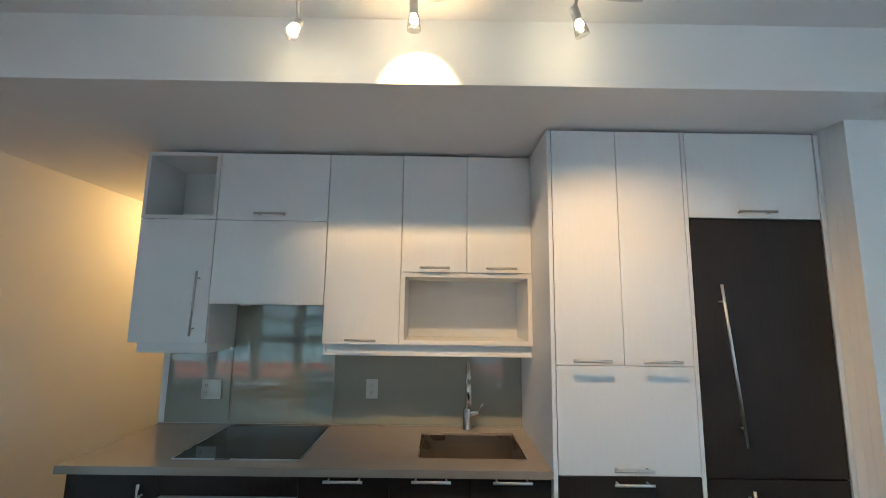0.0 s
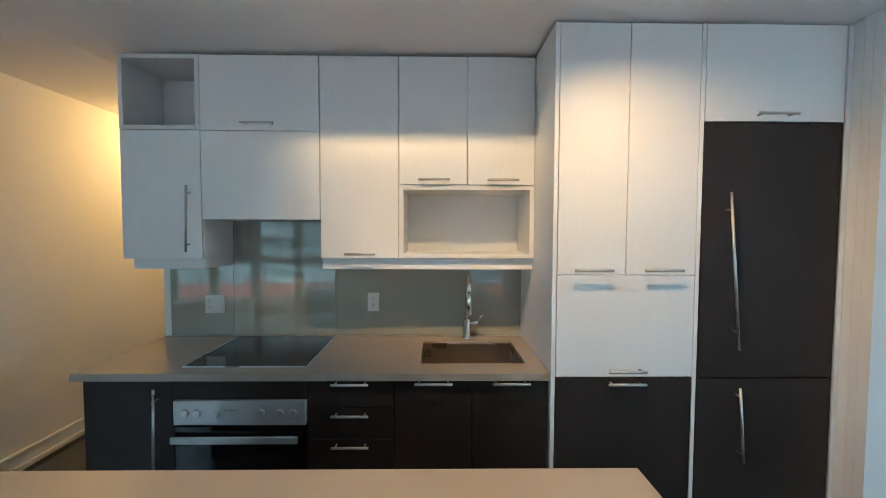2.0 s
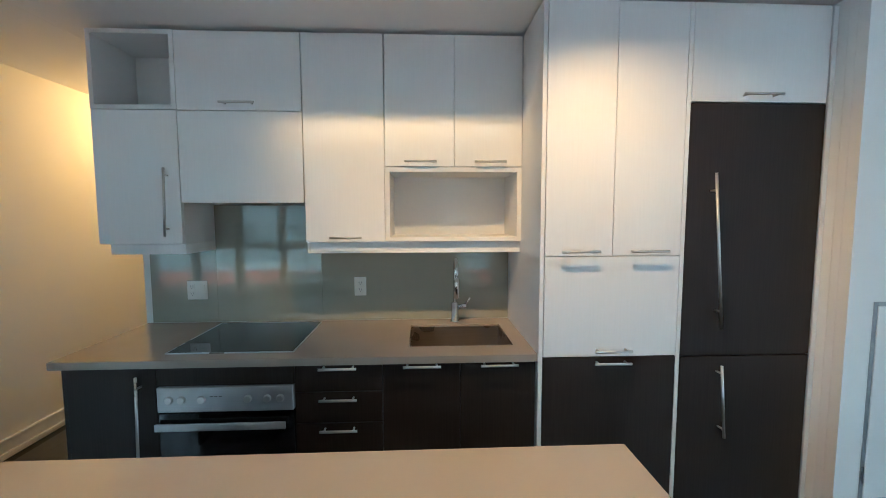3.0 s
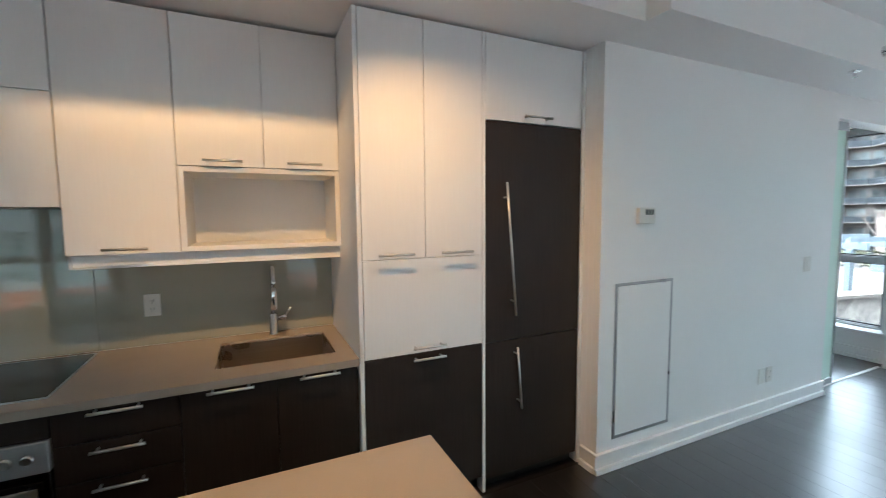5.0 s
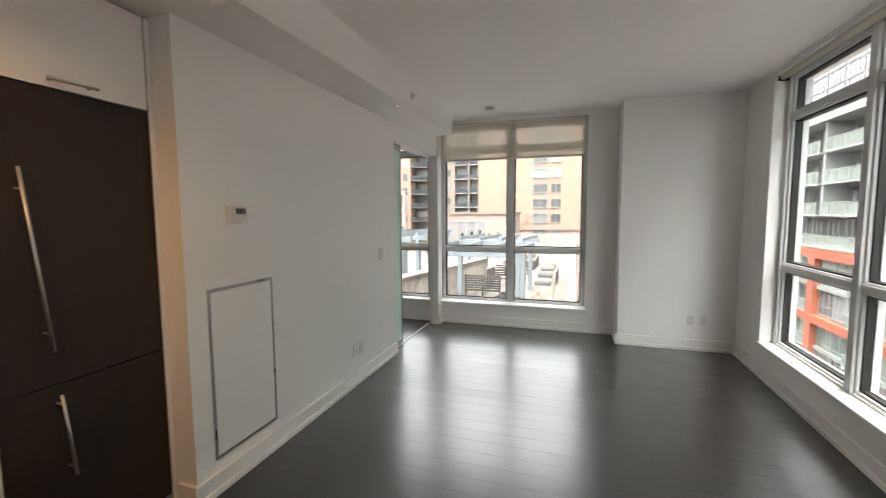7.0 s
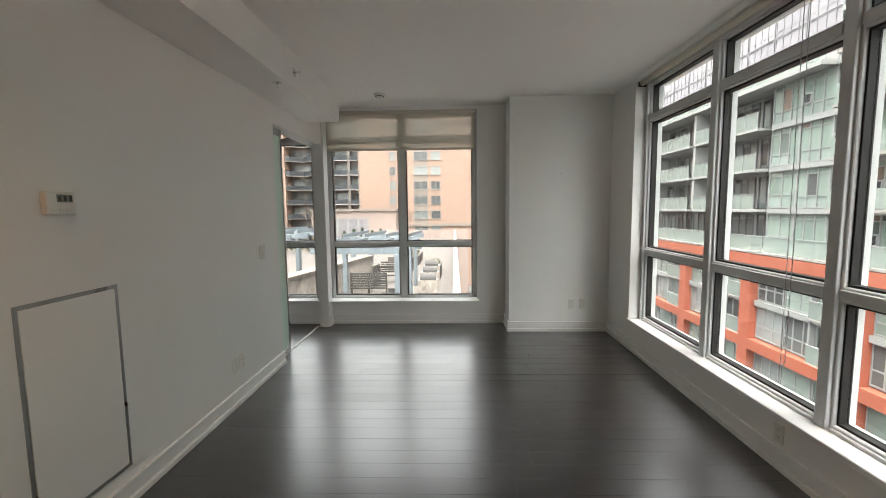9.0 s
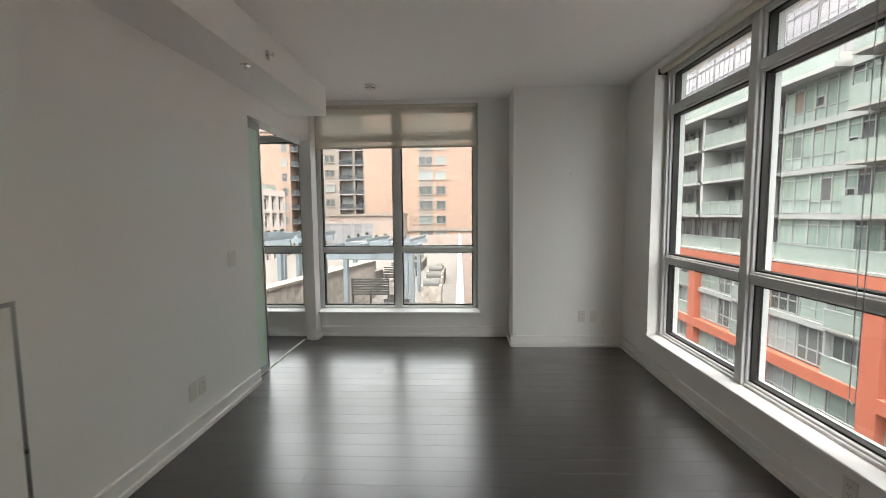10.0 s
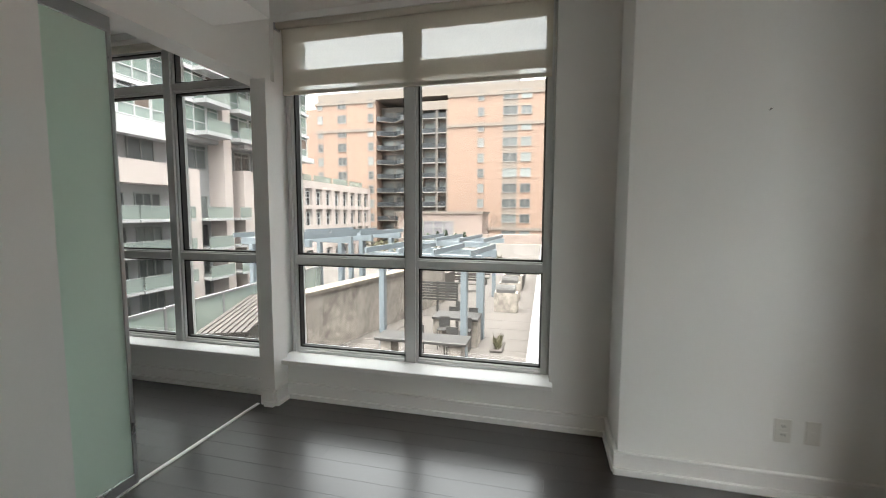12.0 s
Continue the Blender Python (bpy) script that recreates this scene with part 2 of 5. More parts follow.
# ---- structure ----
CEIL_Z, DROP_Z = 2.70, 2.42
KITCHEN_BACK, LIVING_WALL = 0.70, -0.135
FAR_X, SOUTH_Y = 5.15, -3.56
WEST_X, DEN_X, DEN_Y, HALL_END, BED_END = -3.12, -5.6, 0.38, 3.4, 3.2

structure("ceiling", box(DEN_X - 0.2, -4.0, CEIL_Z, 5.6, HALL_END + 0.2, CEIL_Z + 0.2), CEIL, "smooth white painted concrete ceiling", "ceiling")
structure("bulkhead_kitchen", box(-2.35, -0.38, DROP_Z, 1.315, 0.72, CEIL_Z - 0.001), CEIL, "white painted dropped bulkhead above the kitchen cabinets", "bulkhead")
structure("bulkhead_den", box(DEN_X, SOUTH_Y, DROP_Z, -3.121, DEN_Y, CEIL_Z - 0.001), CEIL, "white dropped ceiling of the dining end", "bulkhead")
structure("bulkhead_hall", box(WEST_X, SOUTH_Y, DROP_Z, -2.351, HALL_END, CEIL_Z - 0.001), CEIL, "white dropped hallway ceiling", "bulkhead")
structure("bulkhead_hall_end", box(-2.35, 0.721, DROP_Z, -2.2, HALL_END, CEIL_Z - 0.001), CEIL, "white dropped hallway ceiling", "bulkhead")
structure("bulkhead_living", box(1.316, -0.51, DROP_Z, 4.64, LIVING_WALL - 0.001, CEIL_Z - 0.001), CEIL, "white painted dropped bulkhead along the living room wall", "bulkhead")

# partition between living room and bedroom, with the sliding door's opening
OPEN_X0, OPEN_X1, HEAD_Z = 3.775, 4.995, 2.235
wall = box(1.31, LIVING_WALL, 0, OPEN_X0, -0.085, CEIL_Z)
structure("wall_living", wall, PAINT, "white painted plaster wall beside the fridge", "wall")
structure("wall_bedroom", box(1.31, -0.045, 0, OPEN_X0, 0.02, CEIL_Z), PAINT, "white painted bedroom side of the wall", "wall")
structure("wall_fridge_side", box(1.31, -0.084, 0, 1.34, -0.046, CEIL_Z), PAINT, "white painted wall end", "wall")
structure("wall_fridge_return", box(1.31, 0.021, 0, 1.41, BED_END, CEIL_Z), PAINT, "white painted wall return beside the fridge", "wall")
structure("wall_over_door", box(OPEN_X0, LIVING_WALL, HEAD_Z, FAR_X, 0.02, CEIL_Z), PAINT, "white painted wall above the sliding door", "wall")
structure("wall_door_post", box(OPEN_X1, -0.205, 0, FAR_X - 0.001, -0.09, HEAD_Z - 0.001), TRIM, "white painted wall stub at the opening", "wall")
structure("wall_kitchen", box(-2.2, KITCHEN_BACK, 0, 1.309, 0.82, DROP_Z), PAINT, "white painted wall behind the kitchen", "wall")
structure("wall_hall_east", box(-2.2, 0.821, 0, -2.08, HALL_END, DROP_Z), PAINT, "white painted hallway wall", "wall")
structure("wall_den_west", box(DEN_X - 0.15, -4.0, 0, DEN_X, DEN_Y, CEIL_Z), PAINT, "white painted end wall", "wall")
structure("wall_den_north", box(DEN_X - 0.15, DEN_Y + 0.001, 0, WEST_X - 0.151, DEN_Y + 0.15, CEIL_Z), PAINT, "white painted wall of the dining end", "wall")
structure("wall_west", box(WEST_X - 0.15, DEN_Y, 0, WEST_X, HALL_END + 0.2, CEIL_Z), PAINT, "white painted hallway wall in warm lamp light", "wall")
structure("wall_hall_end", box(WEST_X, HALL_END, 0, -2.08, HALL_END + 0.15, CEIL_Z), PAINT, "white painted wall at the hallway's end", "wall")
structure("wall_bedroom_north", box(1.411, BED_END, 0, 5.6, BED_END + 0.15, CEIL_Z), PAINT, "white painted bedroom wall", "wall")


def wall_with_hole_x(name, x0, x1, y0, y1, holes, label):
    """A wall across x with rectangular openings (ya, yb, za, zb), made of bands round them."""
    bm = bm_new()
    at = y0
    for ya, yb, za, zb in holes:
        add_box(bm, x0, at, 0, x1, ya, CEIL_Z)
        add_box(bm, x0, ya, 0, x1, yb, za)
        add_box(bm, x0, ya, zb, x1, yb, CEIL_Z)
        at = yb
    add_box(bm, x0, at, 0, x1, y1, CEIL_Z)
    return structure(name, bm, PAINT, label, "wall")


def wall_with_hole_y(name, y0, y1, x0, x1, holes, label):
    bm = bm_new()
    at = x0
    for xa, xb, za, zb in holes:
        add_box(bm, at, y0, 0, xa, y1, CEIL_Z)
        add_box(bm, xa, y0, 0, xb, y1, za)
        add_box(bm, xa, y0, zb, xb, y1, CEIL_Z)
        at = xb
    add_box(bm, at, y0, 0, x1, y1, CEIL_Z)
    return structure(name, bm, PAINT, label, "wall")


SILL_Z, WIN_TOP = 0.285, 2.655
WIN_FAR = (-2.06, -0.165)
WIN_BED = (-0.02, 2.20)
WIN_SOUTH = (-0.03, 4.203)
WIN_WEST = (-4.95, -2.15)
wall_with_hole_x("wall_far", FAR_X, 5.46, SOUTH_Y - 0.35, BED_END, [(*WIN_FAR, SILL_Z, WIN_TOP), (*WIN_BED, SILL_Z, WIN_TOP)], "white painted wall round the far windows")
wall_with_hole_y("wall_south", SOUTH_Y - 0.25, SOUTH_Y, DEN_X, FAR_X - 0.001, [(*WIN_WEST, SILL_Z, WIN_TOP), (*WIN_SOUTH, SILL_Z, WIN_TOP)], "white painted wall round the long side window")
structure("wall_column", box(4.78, SOUTH_Y - 0.001, 0, FAR_X - 0.002, -2.41, CEIL_Z), PAINT, "white painted boxed-in column in the corner", "wall")


def baseboard(name, a, b, side, material=TRIM):
    """Two-step white skirting from a to b; side is the unit way into the room."""
    (ax, ay), (bx, by), (sx, sy) = a, b, side
    bm = bm_new()
    for depth, z0, z1 in ((0.028, 0.0, 0.036), (0.015, 0.036, 0.102), (0.021, 0.102, 0.12)):
        add_box(bm, ax, ay, z0, bx + sx * depth, by + sy * depth, z1, 0.003)
    return structure(name, bm, material, "white painted stepped baseboard", "baseboard")


baseboard("baseboard_living", (1.288, LIVING_WALL), (OPEN_X0 + 0.004, LIVING_WALL), (0, -1))
baseboard("baseboard_wall_end", (1.31, LIVING_WALL), (1.31, -0.02), (-1, 0))
baseboard("baseboard_far", (FAR_X, -2.41), (FAR_X, -0.205), (-1, 0))
baseboard("baseboard_bedroom", (FAR_X, -0.088), (FAR_X, BED_END), (-1, 0))
baseboard("baseboard_column", (4.78, SOUTH_Y), (4.78, -2.388), (-1, 0))
baseboard("baseboard_column_side", (4.78, -2.41), (FAR_X - 0.022, -2.41), (0, 1))
baseboard("baseboard_south", (DEN_X, SOUTH_Y), (4.758, SOUTH_Y), (0, 1))
baseboard("baseboard_post", (OPEN_X1, -0.205), (OPEN_X1, -0.13), (-1, 0))
baseboard("baseboard_post_side", (OPEN_X1, -0.205), (FAR_X - 0.022, -0.205), (0, -1))
baseboard("baseboard_west", (WEST_X, DEN_Y), (WEST_X, HALL_END), (1, 0))

# ---- windows ----
def window_x(name, x, y0, y1, z0, z1, mullions, transoms, label):
    """A white aluminium window across x: its frame, bars, black gaskets and panes."""
    w = thing(name, (x, (y0 + y1) / 2, z0), label, "window", kind="structure")
    ys, zs = [y0, *mullions, y1], [z0, *transoms, z1]
    half, d = 0.048, 0.055
    for k, y in enumerate(ys):
        e0, e1 = (0, 0.055) if k == 0 else (-0.055, 0) if k == len(ys) - 1 else (-half, half)
        bm = box(x - d, y + e0, z0, x + d, y + e1, z1, 0.004)
        add_box(bm, x - d - 0.018, y + e0 + 0.014, z0 + 0.02, x - d + 0.002, y + e1 - 0.014, z1 - 0.02, 0.003)
        part("window_frame", bm, ALU, w)
    for k, z in enumerate(zs):
        e0, e1 = (0, 0.05) if k == 0 else (-0.05, 0) if k == len(zs) - 1 else (-0.036, 0.036)
        for ya, yb in zip(ys, ys[1:]):
            a, b = ya + (0.055 if ya == y0 else half), yb - (0.055 if yb == y1 else half)
            bm = box(x - d, a, z + e0, x + d, b, z + e1, 0.004)
            add_box(bm, x - d - 0.014, a, z + e0 + 0.012, x - d + 0.002, b, z + e1 - 0.012, 0.003)
            part("glazing_bar", bm, ALU, w)
    for ya, yb in zip(ys, ys[1:]):
        a, b = ya + (0.055 if ya == y0 else half), yb - (0.055 if yb == y1 else half)
        for ka, (za, zb) in enumerate(zip(zs, zs[1:])):
            lo, hi = za + (0.05 if ka == 0 else 0.036), zb - (0.05 if ka == len(zs) - 2 else 0.036)
            bm = bm_new()
            g = 0.011
            for q in ((a, lo, a + g, hi), (b - g, lo, b, hi), (a + g, lo, b - g, lo + g), (a + g, hi - g, b - g, hi)):
                add_box(bm, x - 0.035, q[0], q[1], x + 0.012, q[2], q[3])
            part("gasket", bm, RUBBER, w, "black rubber gasket")
            pane = part("pane", box(x - 0.004, a + g, lo + g, x + 0.004, b - g, hi - g), PANE, w, "clear glass pane")
            pane.visible_shadow = False
    return w


def window_y(name, y, x0, x1, z0, z1, mullions, transoms, label):
    w = thing(name, ((x0 + x1) / 2, y, z0), label, "window", kind="structure")
    xs, zs = [x0, *mullions, x1], [z0, *transoms, z1]
    half, d = 0.05, 0.06
    for k, x in enumerate(xs):
        e0, e1 = (0, 0.06) if k == 0 else (-0.06, 0) if k == len(xs) - 1 else (-half, half)
        bm = box(x + e0, y - d, z0, x + e1, y + d, z1, 0.004)
        add_box(bm, x + e0 + 0.016, y + d - 0.002, z0 + 0.02, x + e1 - 0.016, y + d + 0.022, z1 - 0.02, 0.003)
        part("window_frame", bm, ALU, w)
    for ka, (xa, xb) in enumerate(zip(xs, xs[1:])):
        a, b = xa + (0.06 if ka == 0 else half), xb - (0.06 if ka == len(xs) - 2 else half)
        for k, z in enumerate(zs):
            e0, e1 = (0, 0.05) if k == 0 else (-0.05, 0) if k == len(zs) - 1 else (-0.04, 0.04)
            bm = box(a, y - d, z + e0, b, y + d, z + e1, 0.004)
            add_box(bm, a, y + d - 0.002, z + e0 + 0.014, b, y + d + 0.016, z + e1 - 0.014, 0.003)
            part("glazing_bar", bm, ALU, w)
        for kz, (za, zb) in enumerate(zip(zs, zs[1:])):
            lo, hi = za + (0.05 if kz == 0 else 0.04), zb - (0.05 if kz == len(zs) - 2 else 0.04)
            bm = bm_new()
            g = 0.012
            for q in ((a, lo, a + g, hi), (b - g, lo, b, hi), (a + g, lo, b - g, lo + g), (a + g, hi - g, b - g, hi)):
                add_box(bm, q[0], y - 0.012, q[1], q[2], y + 0.038, q[3])
            part("gasket", bm, RUBBER, w, "black rubber gasket")
            pane = part("pane", box(a + g, y - 0.004, lo + g, b - g, y + 0.004, hi - g), PANE, w, "clear glass pane")
            pane.visible_shadow = False
    return w


window_x("window_1", 5.33, *WIN_FAR, SILL_Z, WIN_TOP, [-1.118], [1.005, 2.325], "white aluminium window with two tall lights above the terrace")
window_x("window_2", 5.33, *WIN_BED, SILL_Z, WIN_TOP, [0.87, 1.62], [1.01, 2.315], "white aluminium bedroom window beyond the sliding door")
window_y("window_3", -3.742, *WIN_SOUTH, SILL_Z, WIN_TOP, [1.045, 2.08, 3.115], [1.005, 2.30], "long white aluminium window facing the red-framed building")
window_y("window_4", -3.742, *WIN_WEST, SILL_Z, WIN_TOP, [-4.25, -3.55, -2.85], [0.99, 2.33], "white aluminium window at the hallway's end")
structure("trim_sill_far", box(5.075, WIN_FAR[0] - 0.02, SILL_Z - 0.012, 5.275, WIN_FAR[1] + 0.005, SILL_Z + 0.018, 0.004), TRIM, "white painted window sill", "window sill")
structure("trim_sill_bedroom", box(5.10, WIN_BED[0] - 0.02, SILL_Z - 0.012, 5.275, WIN_BED[1] + 0.02, SILL_Z + 0.018, 0.004), TRIM, "white painted window sill", "window sill")
structure("trim_sill_south", box(WIN_SOUTH[0] - 0.02, -3.68, SILL_Z - 0.012, WIN_SOUTH[1] + 0.037, -3.545, SILL_Z + 0.018, 0.004), TRIM, "white painted long window sill", "window sill")

# the sliding frosted glass door, mostly pushed into its wall pocket
door = thing("door_1", (4.09, -0.065, 0.012), "pale green frosted glass sliding door half pushed into its wall pocket", "sliding door", kind="structure")
part("glass_leaf", box(3.10, -0.071, 0.07, 4.072, -0.059, 2.165), FROST, door)
part("bottom_rail", box(3.10, -0.080, 0.014, 4.072, -0.050, 0.07, 0.002), ALU_TRIM, door, "grey aluminium bottom rail")
part("top_rail", box(3.10, -0.080, 2.165, 4.09, -0.050, 2.232, 0.002), ALU_TRIM, door, "grey aluminium top rail")
part("stile", box(4.072, -0.080, 0.014, 4.09, -0.050, 2.165, 0.002), ALU_TRIM, door, "grey aluminium edge stile")
structure("trim_door_track", box(OPEN_X0 + 0.004, -0.078, 0.0005, OPEN_X1 - 0.002, -0.056, 0.009, 0.001), TRIM, "white floor track of the sliding door", "door track")

# ---- floor ----
floor = structure("floor", box(DEN_X, SOUTH_Y, -0.2, FAR_X, HALL_END, -0.004), SUBFLOOR, "dark stained hardwood plank floor with a soft sheen", "floor")

# ---- kitchen ----
UP_Y, UP_TOP = 0.36, 2.402
LOW_Y = 0.03
COUNTER_Z = 0.845


def bar_handle(parent, a, b, face_y, out=0.034, label="satin nickel bar handle"):
    """A round bar from a to b (x, z) standing off a front at face_y on two posts."""
    (ax, az), (bx, bz) = a, b
    bm = bm_new()
    y = face_y - out
    add_rod(bm, (ax, y, az), (bx, y, bz), 0.0062, 12)
    h = part("handle", bm, NICKEL, parent, label, smooth=True)
    for f in (0.11, 0.89):
        px, pz = ax + (bx - ax) * f, az + (bz - az) * f
        part("handle_post", add_rod(bm_new(), (px, y, pz), (px, face_y + 0.001, pz), 0.0048, 10), NICKEL, h, smooth=True)
    return h


def front(name, parent, x0, z0, x1, z1, y, material, gap=0.0018, label=""):
    return part(name, box(x0 + gap, y, z0 + gap, x1 - gap, y + 0.019, z1 - gap, 0.0012), material, parent, label)


def carcass(parent, x0, y0, z0, x1, y1, z1, material, open_front=False, t=0.018):
    """Cabinet body; with an open front it is a real box of five boards."""
    if not open_front:
        return part("body", box(x0, y0, z0, x1, y1, z1, 0.001), material, parent)
    part("side_board", box(x0, y0, z0, x0 + t, y1, z1, 0.001), material, parent)
    part("side_board", box(x1 - t, y0, z0, x1, y1, z1, 0.001), material, parent)
    part("bottom_board", box(x0 + t, y0, z0, x1 - t, y1, z0 + t, 0.001), material, parent)
    part("top_board", box(x0 + t, y0, z1 - t, x1 - t, y1, z1, 0.001), material, parent)
    return part("back_board", box(x0 + t, y1 - 0.01, z0 + t, x1 - t, y1, z1 - t), material, parent)


def cabinet(name, base, label, group):
    return thing(name, base, label, "cabinet", group)


UP, LOW, TALL = "upper kitchen cabinets", "lower kitchen cabinets", "tall kitchen cabinets"
BACK = KITCHEN_BACK - 0.014

# upper cabinets
c = cabinet("open_shelf_cabinet", (-1.98, UP_Y, 2.014), "small white open cubby cabinet above the corner door", UP)
carcass(c, -2.19, UP_Y, 2.016, -1.773, KITCHEN_BACK - 0.002, UP_TOP, WHITE_IN, True, 0.022)
c = cabinet("wall_cabinet", (-1.98, UP_Y, 1.285), "white laminate wall cabinet with a tall bar handle", UP)
carcass(c, -2.19, UP_Y + 0.021, 1.337, -1.773, KITCHEN_BACK - 0.002, 2.014, WHITE_LAM)
d = front("door", c, -2.19, 1.337, -1.773, 2.014, UP_Y, WHITE_LAM)
bar_handle(d, (-1.842, 1.378), (-1.832, 1.724), UP_Y)
part("light_rail", box(-2.155, UP_Y + 0.03, 1.283, -1.775, KITCHEN_BACK - 0.002, 1.336, 0.001), WHITE_LAM, c)
c = cabinet("hood_cabinet", (-1.46, UP_Y, 1.545), "white laminate cabinet with two lift-up flaps over the cooktop", UP)
carcass(c, -1.772, UP_Y + 0.021, 1.56, -1.152, KITCHEN_BACK - 0.002, UP_TOP, WHITE_LAM)
front("flap", c, -1.772, 1.547, -1.152, 2.012, UP_Y, WHITE_LAM)
d = front("flap", c, -1.772, 2.012, -1.152, UP_TOP, UP_Y, WHITE_LAM)
bar_handle(d, (-1.55, 2.047), (-1.378, 2.047), UP_Y)
hood = part("hood_underside", box(-1.755, UP_Y + 0.03, 1.548, -1.17, 0.66, 1.559, 0.002), STEEL, c, "steel extractor hood underside")
for hx in (-1.60, -1.32):
    part("hood_lamp", add_lathe(bm_new(), (hx, 0.42, 1.541), [(0.0, 0.0), (0.026, 0.0), (0.03, 0.007), (0.0, 0.007)], 16), PLASTIC, hood, "small unlit round hood lamp")
c = cabinet("wall_cabinet", (-0.94, UP_Y, 1.343), "tall white laminate wall cabinet with a horizontal bar handle", UP)
carcass(c, -1.150, UP_Y + 0.021, 1.343, -0.737, KITCHEN_BACK - 0.002, UP_TOP, WHITE_LAM)
d = front("door", c, -1.150, 1.343, -0.737, UP_TOP, UP_Y, WHITE_LAM)
bar_handle(d, (-1.02, 1.368), (-0.857, 1.368), UP_Y)
c = cabinet("wall_cabinet", (-0.37, UP_Y, 1.735), "white laminate two-door wall cabinet above the open niche", UP)
carcass(c, -0.735, UP_Y + 0.021, 1.735, -0.016, KITCHEN_BACK - 0.002, UP_TOP, WHITE_LAM)
for xa, xb, ha in ((-0.735, -0.374, -0.632), (-0.374, -0.016, -0.27)):
    d = front("door", c, xa, 1.735, xb, UP_TOP, UP_Y, WHITE_LAM)
    bar_handle(d, (ha, 1.76), (ha + 0.165, 1.76), UP_Y)
c = cabinet("open_shelf_cabinet", (-0.37, UP_Y, 1.345), "white open niche shelf above the sink", UP)
carcass(c, -0.735, UP_Y, 1.345, -0.016, KITCHEN_BACK - 0.002, 1.733, WHITE_IN, True, 0.024)
rail = thing("light_rail", (-0.57, UP_Y + 0.025, 1.283), "white light rail under the wall cabinets", "trim", UP)
part("board", box(-1.135, UP_Y + 0.03, 1.291, -0.016, UP_Y + 0.048, 1.342, 0.001), WHITE_LAM, rail)
part("lower_edge", box(-1.135, UP_Y + 0.028, 1.283, -0.016, KITCHEN_BACK - 0.004, 1.2905, 0.001), WHITE_LAM, rail)
part("side_board", box(-1.15, UP_Y + 0.03, 1.283, -1.136, KITCHEN_BACK - 0.004, 1.342, 0.001), WHITE_LAM, rail)

# tall units
c = cabinet("tall_pantry_cabinet", (0.31, 0.0, 0.0), "tall pantry cabinet, white doors above a dark wood-grain front", TALL)
part("side_panel", box(-0.0145, 0.0, 0.0, 0.0045, KITCHEN_BACK - 0.002, UP_TOP + 0.006, 0.001), WHITE_LAM, c)
part("side_panel", box(0.634, 0.0, 0.0, 0.652, KITCHEN_BACK - 0.002, UP_TOP + 0.006, 0.001), WHITE_LAM, c)
part("body", box(0.006, 0.021, 0.09, 0.633, KITCHEN_BACK - 0.002, UP_TOP + 0.004), WHITE_IN, c)
part("toe_kick", box(0.006, 0.06, 0.0, 0.633, 0.078, 0.089), DARK_LAM, c)
for xa, xb, ha in ((0.006, 0.317, 0.076), (0.317, 0.633, 0.39)):
    d = front("door", c, xa, 1.297, xb, UP_TOP + 0.006, 0.0, WHITE_LAM)
    bar_handle(d, (ha, 1.32), (ha + 0.172, 1.32), 0.0, 0.036)
d = front("flap", c, 0.006, 0.83, 0.633, 1.297, 0.0, WHITE_LAM)
bar_handle(d, (0.239, 0.863), (0.410, 0.863), 0.0)
d = front("drawer_front", c, 0.006, 0.09, 0.633, 0.83, 0.0, DARK_LAM, label="dark wood-grain front")
bar_handle(d, (0.239, 0.806), (0.409, 0.806), 0.0)
c = cabinet("wall_cabinet", (0.965, 0.0, 1.98), "white laminate flap cabinet above the fridge", TALL)
part("body", box(0.653, 0.021, 1.984, 1.282, KITCHEN_BACK - 0.002, UP_TOP + 0.004), WHITE_IN, c)
d = front("flap", c, 0.653, 1.982, 1.282, UP_TOP + 0.006, 0.0, WHITE_LAM)
bar_handle(d, (0.873, 2.012), (1.05, 2.012), 0.0)
c = thing("fridge", (0.965, 0.0, 0.0), "built-in fridge behind dark wood-grain panels with steel bars", "fridge")
part("body", box(0.655, 0.022, 0.07, 1.279, KITCHEN_BACK - 0.002, 1.98), BLACK, c)
d = front("fridge_door", c, 0.653, 0.825, 1.282, 1.981, 0.0, DARK_LAM, 0.003)
bar_handle(d, (0.817, 0.965), (0.757, 1.668), 0.0, 0.04, "long steel bar handle hung slightly aslant")
d = front("freezer_door", c, 0.653, 0.068, 1.282, 0.825, 0.0, DARK_LAM, 0.003)
bar_handle(d, (0.857, 0.445), (0.829, 0.79), 0.0, 0.04, "steel bar handle hung slightly aslant")
part("toe_grille", box(0.656, 0.05, 0.0, 1.278, 0.07, 0.066), BLACK, c)
single("end_panel", box(1.285, -0.004, 0.0, 1.307, KITCHEN_BACK - 0.002, UP_TOP, 0.001), WHITE_LAM, "white laminate end panel beside the fridge", "panel", TALL)

# lower units
c = cabinet("base_cabinet", (-1.93, LOW_Y, 0.0), "dark wood-grain base cabinet with a long bar handle", LOW)
part("side_panel", box(-2.145, LOW_Y + 0.004, 0.0, -2.127, BACK, 0.81, 0.001), DARK_LAM, c)
part("body", box(-2.125, LOW_Y + 0.021, 0.1, -1.738, BACK, 0.808), DARK_LAM, c)
d = front("door", c, -2.127, 0.1, -1.737, 0.808, LOW_Y, DARK_LAM)
bar_handle(d, (-1.816, 0.29), (-1.803, 0.775), LOW_Y)
part("toe_kick", box(-2.126, 0.09, 0.0, -1.738, 0.108, 0.099), DARK_LAM, c)

